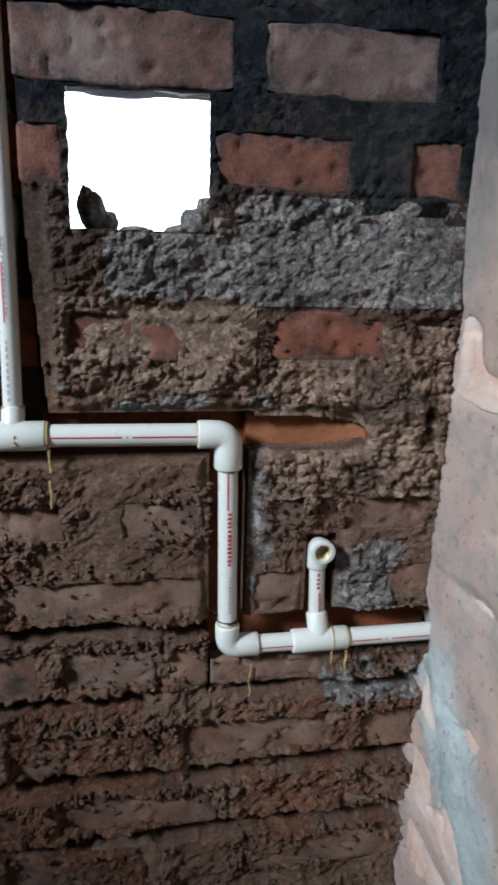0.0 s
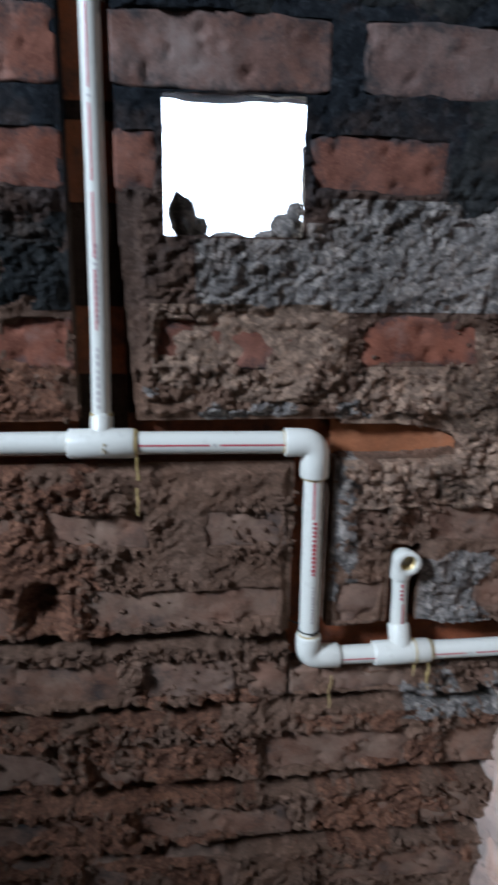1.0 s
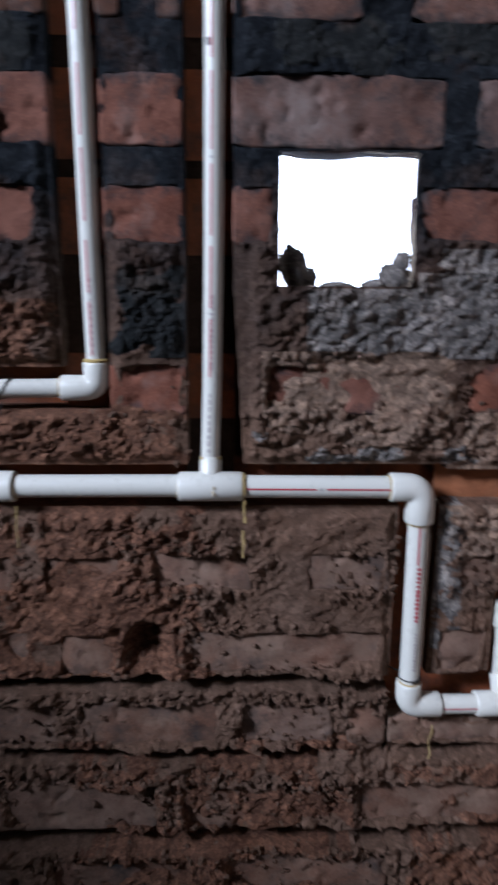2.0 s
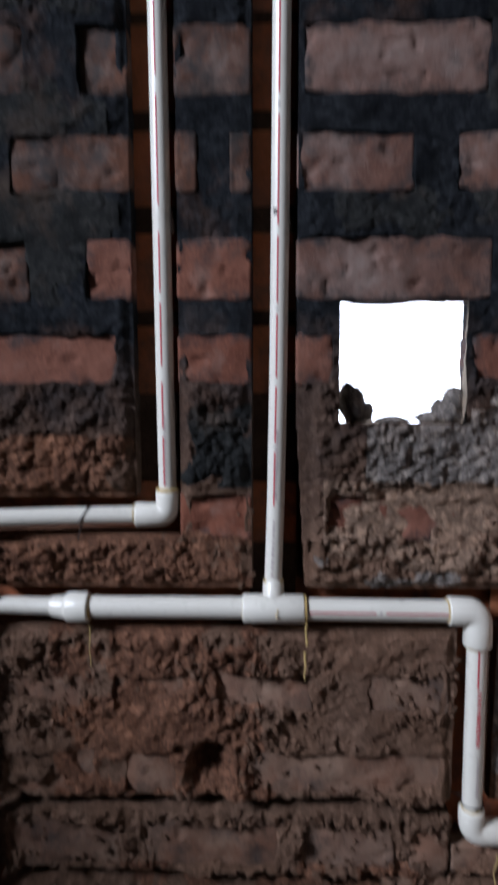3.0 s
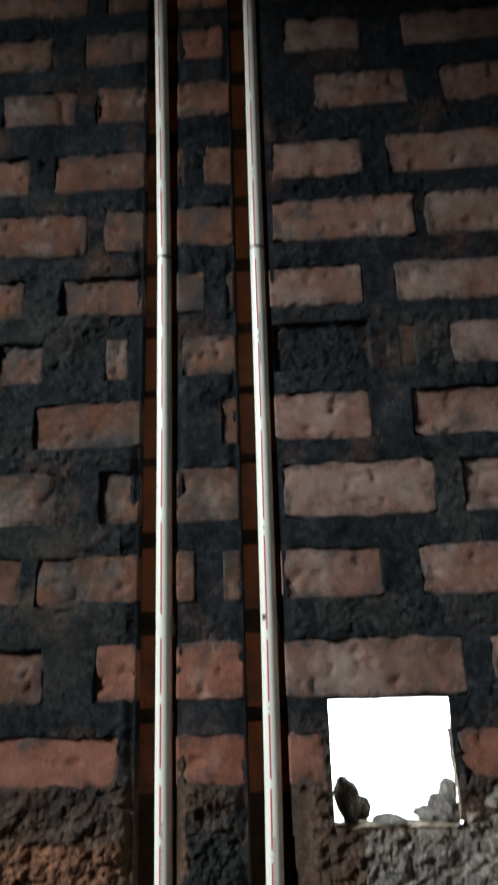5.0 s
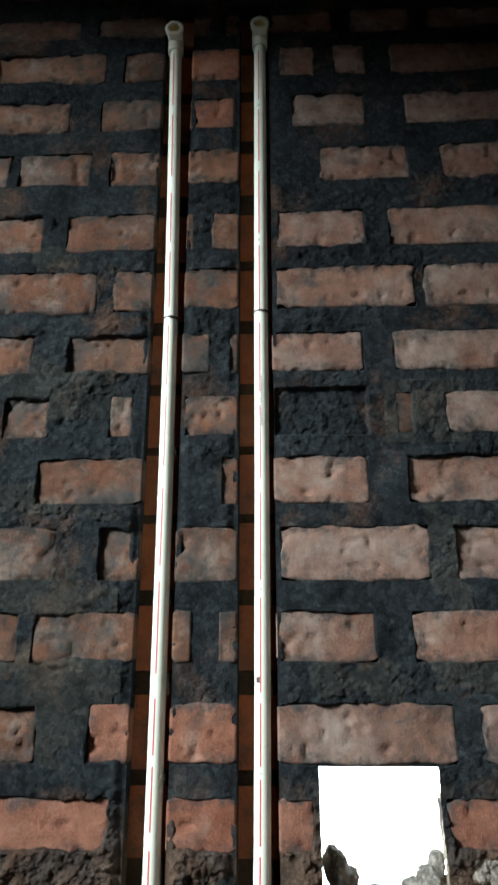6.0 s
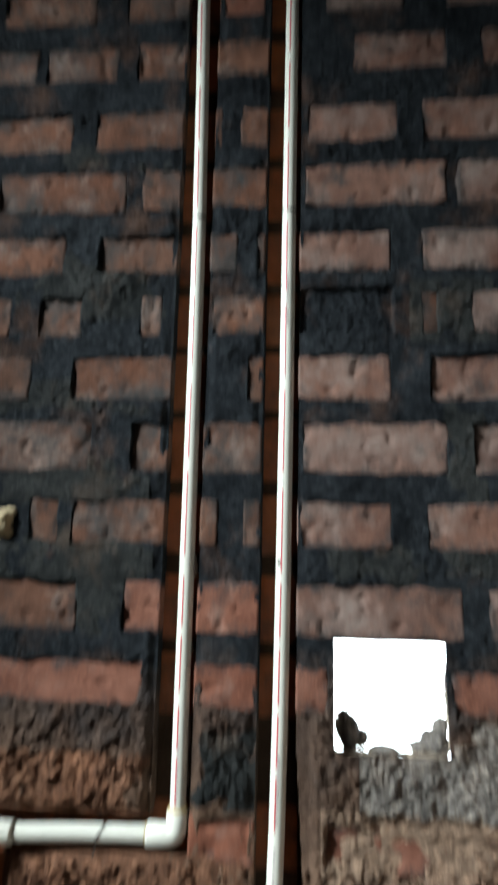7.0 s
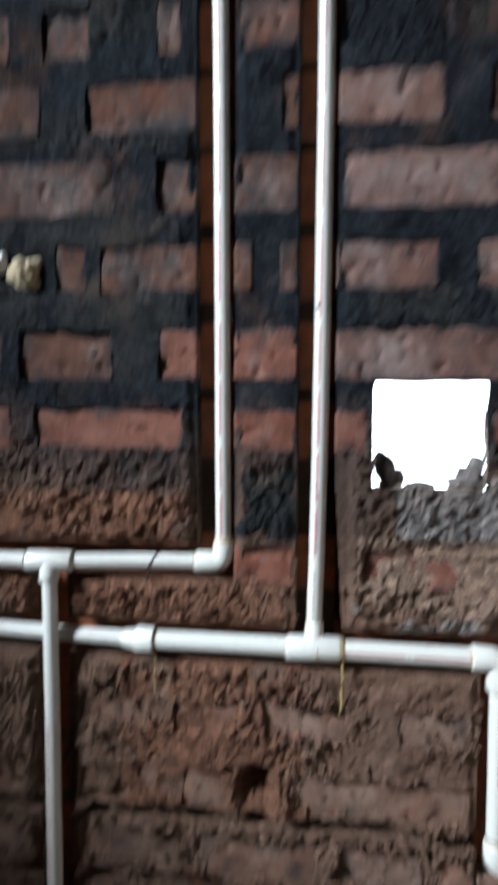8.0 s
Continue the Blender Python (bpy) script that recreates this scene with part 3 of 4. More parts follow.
for k, (x0, x1, z0, z1, cover) in enumerate([(-0.60, -0.27, 1.51, 1.58, 0.52), (-0.66, -0.27, 1.40, 1.48, 0.50), (-0.40, -0.26, 1.33, 1.48, 0.50), (0.10, 0.22, 1.75, 1.85, 0.62),
        (-0.50, -0.26, 1.79, 1.90, 0.52), (-0.06, 0.36, 1.405, 1.47, 0.42), (0.14, 0.20, 1.44, 1.68, 0.50), (-0.65, -0.27, 1.64, 1.70, 0.44), (0.29, 0.43, 1.22, 1.36, 0.55),
        (-0.20, -0.11, 1.12, 1.22, 0.55), (-0.45, -0.26, 2.04, 2.10, 0.45)]):
    mortar_patch(x0, x1, z0, z1, DARK_SAND, 20.0 + k, "dark grey sandy mortar", cover - 0.04)


def crumb_field(count, seed):
    """Crumbs of dried mortar that cling to the lower wall, thickest along the joints, as one mesh."""
    bm = bmesh.new()
    bmesh.ops.create_icosphere(bm, subdivisions=1, radius=1)
    ball = np.array([v.co for v in bm.verts])
    tris = np.array([[v.index for v in f.verts] for f in bm.faces])
    bm.free()
    q = np.random.default_rng(seed)
    x, z = q.uniform(-0.68, 0.43, count * 14), 0.26 + 1.0 * q.uniform(0, 1, count * 14)
    i, j = np.clip(((x - gx[0]) / CELL).astype(int), 0, len(gx) - 1), np.clip(((z - gz[0]) / CELL).astype(int), 0, len(gz) - 1)
    within, at = inside.reshape(SHEET.shape)[i, j], SHEET[i, j]
    joint = np.exp(-np.abs(within - 0.002) / 0.010)
    want = (0.04 + 0.9 * joint) * step(0.44, 0.62, fbm(x * 11, z * 14, 401, 3)) * step(1.15, 1.0, z)
    face = np.where(within > 0.006, np.minimum(at, 0.0), at)
    good = np.nonzero((q.uniform(0, 1, len(x)) < want) & (face < 0.014))[0][:count]
    verts, faces = [], []
    for k, g in enumerate(good):
        r = 0.0012 + 0.0034 * q.uniform() ** 2.2
        shape = ball * r * q.uniform(0.7, 1.3, 3) * (1 + 0.28 * q.standard_normal((len(ball), 1)))
        verts.append(shape + (x[g], face[g] - 0.35 * r, z[g]))
        faces.append(tris + k * len(ball))
    ob = part("mortar_crumbs", from_arrays("mortar_crumbs", np.concatenate(verts), np.concatenate(faces), False), MORTAR, wall, "crumbs of dried brown mortar")
    tagged(ob, "crumbs of dried brown mortar", kind="stuff")


crumb_field(4800, 5)


# ---- floors of the chases ----
def chase_floor(x0, x1, z0, z1, d, mat, seed, taper=False):
    nu, nv = max(3, int((x1 - x0) / 0.006)), max(3, int((z1 - z0) / 0.006))
    U, V = [k.ravel() for k in np.meshgrid(np.linspace(x0, x1, nu), np.linspace(z0, z1, nv), indexing="ij")]
    y = d + 0.004 * (fbm(U * 40, V * 40, int(seed)) - 0.5)
    if taper:  # the saw ran out of the wall in a curve
        run_out = np.clip((U - x0) / (x1 - x0), 0, 1)
        y = y - (d - 0.0005) * run_out ** 3
        V = (z0 + z1) / 2 - 0.004 * run_out ** 2 + (V - (z0 + z1) / 2) * (1 - 0.75 * run_out ** 4)
    me = from_arrays("chase_floor", np.stack([U, y, V], 1), grid_faces(nu, nv))
    me.attributes.new("to_edge", "FLOAT", "POINT").data.foreach_set("value", np.full(len(U), 0.06, np.float32))
    part("chase_floor", me, mat, wall)


for k, (x0, x1, z0, z1, d) in enumerate(CHASES):
    if k == 2:
        continue
    if k > 1:
        chase_floor(x0 - 0.003, x1 + 0.003, z0 - 0.003, z1 + 0.003, d + 0.0006 * k, BRICK_FRESH if d < 0.02 else BRICK_CUT, 80 + k, d < 0.02)
        continue
    # the risers' chases run through courses of brick and the mortar between them
    chase_floor(x0 - 0.003, x1 + 0.003, z0 - 0.003, z1 + 0.003, d + 0.0006 * k, CHASE_MORTAR, 80 + k)
    for bottom, top, ends in COURSES[8:]:
        if bottom < z1:
            chase_floor(x0 - 0.003, x1 + 0.003, bottom - 0.004, min(top, z1) + 0.004, d - 0.0035, BRICK_CUT, 90 + k + bottom * 40)


# ---- the hole through the wall ----
def hole_reveal():
    n, rings = 120, 14
    verts = []
    for r in range(rings):
        y = 0.004 + 0.116 * r / (rings - 1)
        for i in range(n):
            a = i / n * 4
            s, f = int(a), a - int(a)
            cx, cz = [(hx0 + f * (hx1 - hx0), hz1), (hx1, hz1 - f * (hz1 - hz0)), (hx1 - f * (hx1 - hx0), hz0), (hx0, hz0 + f * (hz1 - hz0))][s]
            rough = 0.010 * (float(fbm(np.float64(i * 0.22), np.float64(r * 0.9), 91)) - 0.30)
            ox, oz = [(0, 1), (1, 0), (0, -1), (-1, 0)][s]
            flare = 0.002 * max(0, 1 - r / 1.5) + (0.40, 0.55, 0.24, 0.45)[s] * max(0, y - 0.012)
            verts.append((cx + ox * (rough + flare), y, cz + oz * (rough + flare)))
    faces = [(r * n + i, r * n + (i + 1) % n, (r + 1) * n + (i + 1) % n, (r + 1) * n + i) for r in range(rings - 1) for i in range(n)]
    part("hole_reveal", from_arrays("hole_reveal", verts, faces), REVEAL, wall, "ragged mortar sides of the hole, coloured pale as if daylit")


hole_reveal()


def lump_mesh(name, sx, sy, sz, seed, rough=0.35, sub=4):
    bm = bmesh.new()
    bmesh.ops.create_icosphere(bm, subdivisions=sub, radius=1)
    for v in bm.verts:
        k = 1 + rough * noise.fractal(v.co * 1.3 + Vector((seed, seed * 0.7, 0)), 1.0, 2.0, 4) + 0.10 * noise.noise(v.co * 6 + Vector((0, seed, 0)))
        v.co = Vector((v.co.x * sx * k, v.co.y * sy * k, v.co.z * sz * k))
    me = bpy.data.meshes.new(name)
    bm.to_mesh(me)
    bm.free()
    me.polygons.foreach_set("use_smooth", [True] * len(me.polygons))
    return me


def lump(name, x, y, z, sx, sy, sz, mat, seed, parent=None, rough=0.35, turn=0):
    ob = part(name, lump_mesh(name, sx, sy, sz, seed, rough), mat, parent)
    ob.matrix_basis = pose(x, y, z, 0, turn, 0)
    return ob


for k, (x, y, z, sx, sy, sz, turn) in enumerate([(0.008, 0.03, 1.217, 0.015, 0.025, 0.027, -16), (0.022, 0.04, 1.207, 0.014, 0.02, 0.013, 0),
        (0.123, 0.03, 1.208, 0.020, 0.025, 0.015, 25), (0.104, 0.04, 1.200, 0.016, 0.025, 0.008, 0), (0.131, 0.04, 1.224, 0.009, 0.025, 0.015, 10),
        (0.055, 0.02, 1.199, 0.02, 0.02, 0.005, 0)]):
    lump("mortar_lump", x, y, z, sx, sy, sz, GREY_SAND, k * 3.7 + 1, wall, 0.17, turn)


# ---- bricks ----
def brick_mesh(w, h, seed, cuts, rough, depth=0.044):
    """A worn brick's face and sides, its face about y = 0, cut edges straight."""
    nu, nv = max(5, int(w / 0.004) + 1), max(5, int(h / 0.004) + 1)
    U, V = [k.ravel() for k in np.meshgrid(np.linspace(-1, 1, nu), np.linspace(-1, 1, nv), indexing="ij")]
    x, z = U * w / 2, V * h / 2
    for flag, side, along, axis, at in (("l", U < 0, z, 0, -U), ("r", U > 0, z, 0, U), ("b", V < 0, x, 1, -V), ("t", V > 0, x, 1, V)):
        if flag in cuts:
            continue
        inset = 0.011 * rough * np.clip(fbm(along * 22 + seed, np.zeros_like(along) + seed * 1.7, 7 + ord(flag), 4) - 0.2, 0, 1)
        round_off = (0.003 + 0.008 * ((seed * 3.7 + ord(flag) * 0.37) % 1)) * np.clip(np.abs(U if axis else V) - 0.82, 0, 1) / 0.18
        pull = (inset + round_off) * np.clip(at, 0, 1) ** 6
        if axis == 0:
            x = x + np.where(U < 0, pull, -pull)
        else:
            z = z + np.where(V < 0, pull, -pull)
    near = np.full(U.shape, 1.0)
    for flag, at, size in (("l", 1 + U, w), ("r", 1 - U, w), ("b", 1 + V, h), ("t", 1 - V, h)):
        near = np.minimum(near, at * size / 2 + (0.004 if flag in cuts else 0))
    r = 0.0045
    y = r - np.sqrt(np.clip(r * r - np.clip(r - near, 0, r) ** 2, 0, None))
    y = y + 0.005 * rough * (fbm(x * 28 + seed, z * 28 + seed * 2, 5, 4) - 0.5) + 0.0035 * step(0.68, 0.8, fbm(x * 60 + seed * 3, z * 60, 9, 2))
    q = random.Random(int(seed * 100))
    for _ in range(q.randint(0, 3)):  # knocks and burnt-out pits
        cx, cz, cr = q.uniform(-0.5, 0.5) * w, q.uniform(-0.5, 0.5) * h, q.uniform(0.002, 0.006)
        y = y + 0.65 * cr * np.clip(1 - ((x - cx) ** 2 * q.uniform(0.25, 1.3) + (z - cz) ** 2) / cr ** 2 - 1.4 * (fbm(x * 120, z * 120 + seed, 3, 2) - 0.4), 0, 1)
    verts = list(np.stack([x, y, z], 1))
    faces = [tuple(f) for f in grid_faces(nu, nv)]
    rim = [i * nv for i in range(nu)] + [(nu - 1) * nv + j for j in range(1, nv)] + [i * nv + nv - 1 for i in range(nu - 2, -1, -1)] + [j for j in range(nv - 2, 0, -1)]
    back = len(verts)
    for i in rim:
        verts.append((verts[i][0], depth, verts[i][2]))
    n = len(rim)
    faces += [(rim[(k + 1) % n], rim[k], back + k, back + (k + 1) % n) for k in range(n)]
    me = from_arrays("brick", verts, faces)
    # how far each point lies from the arrises that were not sawn
    away = np.full(U.shape, 0.06)
    for flag, at, size in (("l", 1 + U, w), ("r", 1 - U, w), ("b", 1 + V, h), ("t", 1 - V, h)):
        if flag not in cuts:
            away = np.minimum(away, at * size / 2)
    me.attributes.new("to_edge", "FLOAT", "POINT").data.foreach_set("value", np.concatenate([away, away[rim]]).astype(np.float32))
    return me


rng = random.Random(4)


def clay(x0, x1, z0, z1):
    """Smeared low down, grimy and dimmed in place of shade at the far left, dusty higher up beside the risers, red
    elsewhere.
    """
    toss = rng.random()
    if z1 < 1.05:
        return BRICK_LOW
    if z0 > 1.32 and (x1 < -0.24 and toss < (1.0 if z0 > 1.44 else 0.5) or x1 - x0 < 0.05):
        return BRICK_GRIMY_DIM
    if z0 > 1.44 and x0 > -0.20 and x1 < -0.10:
        return BRICK_GRIMY_DIM if toss < 0.8 else BRICK
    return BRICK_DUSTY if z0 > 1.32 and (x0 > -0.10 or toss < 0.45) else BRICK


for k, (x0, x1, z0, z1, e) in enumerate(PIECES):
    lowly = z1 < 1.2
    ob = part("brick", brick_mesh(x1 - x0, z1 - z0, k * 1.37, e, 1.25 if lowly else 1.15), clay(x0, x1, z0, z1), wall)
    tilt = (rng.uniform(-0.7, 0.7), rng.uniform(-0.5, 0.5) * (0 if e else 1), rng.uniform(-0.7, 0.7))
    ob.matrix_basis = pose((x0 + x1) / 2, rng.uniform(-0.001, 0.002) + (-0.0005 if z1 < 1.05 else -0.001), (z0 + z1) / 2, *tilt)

# ---- the side wall: paler bricks under smeared cement ----
side = tagged(new("wall_east", box_mesh("wall_east", (ROOM_RIGHT + 0.02, 0.70, ROOM_BACK - 0.2, 0.049, 0, ROOM_TOP), (ROOM_RIGHT + 0.003, ROOM_RIGHT + 0.02, ROOM_BACK, -0.45, 0, ROOM_TOP))),
    "pale brick side wall smeared with cement", "wall", kind="structure")
side.data.materials.append(RENDER_COAT)
SIDE_COURSES = [(0.20, 0.285), (0.315, 0.40), (0.42, 0.515), (0.56, 0.65), (0.785, 0.90), (1.01, 1.12), (1.23, 1.31), (1.345, 1.42), (1.46, 1.53)]
sy, sz = np.arange(-0.46, 0.0301, 0.004), np.arange(0.0, 3.2901, 0.004)
Y, Z2 = [k.ravel() for k in np.meshgrid(sy, sz, indexing="ij")]
inside = np.full(Y.shape, -1.0)
SIDE_PIECES = []
for k, (z0, z1) in enumerate(SIDE_COURSES):
    shift = -0.004 if k % 2 else 0.004
    for y1 in (shift - 0.004, shift - 0.245):
        SIDE_PIECES.append((y1 - 0.225, y1, z0, z1))
        inside = np.maximum(inside, np.minimum(np.minimum(Y - y1 + 0.225, y1 - Y), np.minimum(Z2 - z0, z1 - Z2)))
crumbs = 0.4 * lumps(Y / 0.018, Z2 / 0.016, 13) + 0.3 * lumps(Y / 0.008, Z2 / 0.008, 15) + 0.5 * fbm(Y * 110, Z2 * 110, 17, 3)
# the coat of cement is thick over most bricks, thin on a few, and trowelled thicker down from the pipe
bare = step(0.50, 0.60, fbm(Y * 5 + 3, Z2 * 7, 125, 3))
trowel = step(0.075, 0.0, np.abs((Y + 0.03) * 0.82 - (Z2 - 0.70) * 0.57 + 0.05 * (fbm(Y * 9, Z2 * 9, 127, 3) - 0.5))) * step(0.76, 0.70, Z2)
sandy = step(0.46, 0.60, fbm(Y * 9, Z2 * 7, 129, 3))
proud = 0.006 + 0.014 * (fbm(Y * 10, Z2 * 10, 121, 4) - 0.5) + (0.002 + 0.007 * sandy) * (crumbs - 0.5) + 0.006 * trowel
proud -= step(0, 1, inside / (0.008 + 0.020 * fbm(Y * 25, Z2 * 25, 131))) * 0.014 * bare * (1 - trowel)
# broken back where the pipe goes in
proud -= 0.020 * step(0.050, 0.020, np.hypot(Y - 0.0, (Z2 - 0.689) * 0.9) + 0.02 * (fbm(Y * 30, Z2 * 30, 141) - 0.5))
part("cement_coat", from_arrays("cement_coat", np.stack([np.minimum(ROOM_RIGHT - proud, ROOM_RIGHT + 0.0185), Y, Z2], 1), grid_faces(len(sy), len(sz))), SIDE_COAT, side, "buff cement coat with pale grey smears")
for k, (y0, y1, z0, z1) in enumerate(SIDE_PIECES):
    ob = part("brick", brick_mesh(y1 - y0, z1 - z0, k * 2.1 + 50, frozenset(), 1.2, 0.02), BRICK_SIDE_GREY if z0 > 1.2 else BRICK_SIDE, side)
    ob.matrix_basis = pose(ROOM_RIGHT - 0.002, (y0 + y1) / 2, (z0 + z1) / 2, rng.uniform(-1, 1), 0, -90)

# ---- the rest of the room ----
tagged(part("floor", box_mesh("floor", (ROOM_LEFT - 0.2, 0.7, ROOM_BACK - 0.2, 0.23, -0.12, 0)), CONCRETE), "bare dusty concrete floor", "floor", kind="structure")
tagged(part("ceiling", box_mesh("ceiling", (ROOM_LEFT - 0.2, 0.7, ROOM_BACK - 0.2, 0.23, ROOM_TOP, ROOM_TOP + 0.12)), RENDER_COAT), "bare concrete ceiling slab", "ceiling", kind="structure")
tagged(part("wall_south", box_mesh("wall_south", (ROOM_LEFT, 0.437, ROOM_BACK - 0.2, ROOM_BACK, 0, ROOM_TOP)), RENDER_COAT), "bare rendered wall", "wall", kind="structure")
# out of view: the added opening trims the light high, low and to the left
tagged(part("wall_west", box_mesh("wall_west", (ROOM_LEFT - 0.2, ROOM_LEFT, ROOM_BACK - 0.2, LIGHT_OPENING[0], 0, ROOM_TOP), (ROOM_LEFT - 0.2, ROOM_LEFT, LIGHT_OPENING[1], 0.23, 0, ROOM_TOP),
    (ROOM_LEFT - 0.2, ROOM_LEFT, LIGHT_OPENING[0], LIGHT_OPENING[1], LIGHT_OPENING[3], ROOM_TOP), (ROOM_LEFT - 0.2, ROOM_LEFT, LIGHT_OPENING[0], LIGHT_OPENING[1], 0, LIGHT_OPENING[2])), RENDER_COAT),
    "unseen rendered wall with an opening added to shape the daylight", "wall", kind="structure")
bg, n, l, b = material("bright_daylight")
b.inputs["Base Color"].default_value = (0.9, 0.9, 0.9, 1)
b.inputs["Emission Color"].default_value, b.inputs["Emission Strength"].default_value = (0.93, 0.97, 1.0, 1), 16.0
tagged(part("backdrop", box_mesh("backdrop", (-2.5, 3.0, 2.5, 2.52, -0.5, 4.5)), bg), "white daylight outside the hole", "backdrop", kind="structure")


# ---- pipes ----
def sweep(name, points, radii, sides=24, caps=True, axis=None):
    """A round body along a path, with a radius for each point; axis keeps its rings parallel."""
    pts = [Vector(p) for p in points]
    verts, faces = [], []
    tangent = [(pts[min(i + 1, len(pts) - 1)] - pts[max(i - 1, 0)]) for i in range(len(pts))]
    for i, t in enumerate(tangent):
        if t.length < 1e-9:
            t = pts[-1] - pts[0]
        tangent[i] = axis or t.normalized()
    ref = Vector((0, -1, 0)) if abs(tangent[0].y) < 0.9 else Vector((0, 0, 1))
    for p, t, r in zip(pts, tangent, radii):
        u = (ref - t * ref.dot(t))
        u = u.normalized() if u.length > 1e-6 else t.orthogonal().normalized()
        w = t.cross(u)
        ref = u
        for k in range(sides):
            a = 2 * math.pi * k / sides
            verts.append(p + (u * math.cos(a) + w * math.sin(a)) * r)
    for i in range(len(pts) - 1):
        for k in range(sides):
            a, b = i * sides + k, i * sides + (k + 1) % sides
            faces.append((a, b, b + sides, a + sides))
    if caps:
        faces.append(tuple(range(sides))[::-1])
        faces.append(tuple((len(pts) - 1) * sides + k for k in range(sides)))
    me = bpy.data.meshes.new(name)
    me.from_pydata([tuple(v) for v in verts], [], faces)
    bm = bmesh.new()
    bm.from_mesh(me)
    bmesh.ops.recalc_face_normals(bm, faces=bm.faces)
    bm.to_mesh(me)
    bm.free()
    me.polygons.foreach_set("use_smooth", [True] * len(me.polygons))
    me.set_sharp_from_angle(angle=radians(40))
    return me


def socket_profile(a, b, r):
    """A fitting's sleeve from a to b with rounded lips."""
    a, b = Vector(a), Vector(b)
    d = (b - a).normalized()
    e = 0.0022
    pts = [a, a + d * e * 0.3, a + d * e, b - d * e, b - d * e * 0.3, b]
    return pts, [r - e, r - e * 0.35, r, r, r - e * 0.35, r - e]


def joined(name, *meshes):
    bm = bmesh.new()
    for me in meshes:
        bm.from_mesh(me)
        bpy.data.meshes.remove(me)
    me = bpy.data.meshes.new(name)
    bm.to_mesh(me)
    bm.free()
    me.polygons.foreach_set("use_smooth", [True] * len(me.polygons))
    me.set_sharp_from_angle(angle=radians(40))
    return me


def pipe(parent, points, r, label=""):
    """A straight or slightly bent length of pipe."""
    return part("pipe", sweep("pipe", points, [r] * len(points)), PIPE, parent, label)


def sleeve(name, a, b, r):
    pts, radii = socket_profile(a, b, r)
    return sweep(name, pts, radii)


def elbow(parent, corner, ends, r, label=""):
    """A right-angled fitting: two sleeves and the bend between them."""
    c = Vector(corner)
    a, b = Vector(ends[0]), Vector(ends[1])
    da, db = (a - c).normalized(), (b - c).normalized()
    k = r * 0.95
    bend = [c + da * k + (0 * db)]
    for i in range(1, 8):
        t = i / 8
        bend.append((c + da * k) * (1 - t) ** 2 + c * 2 * t * (1 - t) + (c + db * k) * t ** 2)
    bend.append(c + db * k)
    path = [a, a - da * 0.0007, a - da * 0.0022] + bend + [b - db * 0.0022, b - db * 0.0007, b]
    radii = [r - 0.0022, r - 0.0007, r] + [r * 0.98] * len(bend) + [r, r - 0.0007, r - 0.0022]
    return part("elbow", sweep("elbow", path, radii), PIPE, parent, label)


def tee(parent, a, b, branch, r, rb, label=""):
    mid = (Vector(a) + Vector(b)) / 2
    start = Vector(mid)
    return part("tee", joined("tee", sleeve("t1", a, b, r), sleeve("t2", start, branch, rb)), PIPE, parent, label)


def ring(parent, at, axis, r, width=0.003, name="glue_ring"):
    """A bead of solvent cement round a joint."""
    at, d = Vector(at), Vector(axis).normalized() * width * 0.7
    ob = part(name, sweep(name, [at - d, at - d * 0.5, at + d * 0.5, at + d], [r - 0.0008, r + 0.0007, r + 0.0007, r - 0.0008]), GLUE, parent, "yellow solvent cement bead")
    return ob


def drip(parent, x, y, z0, z1, seed, width=0.0022):
    """A thin run of solvent cement."""
    n = 12
    pts, radii = [], []
    for i in range(n):
        t = i / (n - 1)
        pts.append((x + 0.002 * noise.noise(Vector((seed, t * 3, 0))), y + 0.003 * noise.noise(Vector((t * 4, seed, 1))), z0 + (z1 - z0) * t))
        radii.append(width * (0.55 + 0.5 * noise.noise(Vector((t * 7, 0, seed)))) * (1 - 0.35 * t))
    part("glue_drip", sweep("glue_drip", pts, [max(0.0006, r) for r in radii], 8), GLUE, parent, "dried yellow drip")


def stripe(parent, points, r, angle, width=0.0016, mat=None, name="stripe"):
    """A printed line on a pipe, at an angle round it from the front (y towards the room) upwards or leftwards."""
    pts = [Vector(p) for p in points]
    verts, faces = [], []
    for i, p in enumerate(pts):
        t = (pts[min(i + 1, len(pts) - 1)] - pts[max(i - 1, 0)]).normalized()
        front = Vector((0, -1, 0))
        front = (front - t * front.dot(t)).normalized()
        across = front.cross(t).normalized()
        for k in (-1, 0, 1):
            a = radians(angle) + k * width / (2 * r)
            verts.append(p + (front * math.cos(a) + across * math.sin(a)) * (r + 0.00025))
    for i in range(len(pts) - 1):
        for k in range(2):
            a = i * 3 + k
            faces.append((a, a + 1, a + 4, a + 3))
    part(name, from_arrays(name, verts, faces), mat or RED_INK, parent)


def along(a, b, t0, t1, n=2):
    a, b = Vector(a), Vector(b)
    return [a + (b - a) * (t0 + (t1 - t0) * i / (n - 1)) for i in range(n)]


def print_bars(parent, a, b, r, angle, t0, t1, count, mat, width, seed, fill=0.7):
    """A run of unreadable print: short bars along the pipe."""
    q = random.Random(seed)
    edge = t0
    pitch = (t1 - t0) / count
    for i in range(count):
        stripe(parent, along(a, b, edge, edge + pitch * fill * q.uniform(0.7, 1.2)), r, angle, width * q.uniform(0.75, 1.1), mat, "print_mark")
        edge += pitch


R1, R2, R3 = 0.0131, 0.0105, 0.0120          # main, riser and lower pipes
S1, S2, S3 = 0.0170, 0.0140, 0.0157          # their fittings
YM, YR = -0.007, 0.006                        # depth of the main and of the risers

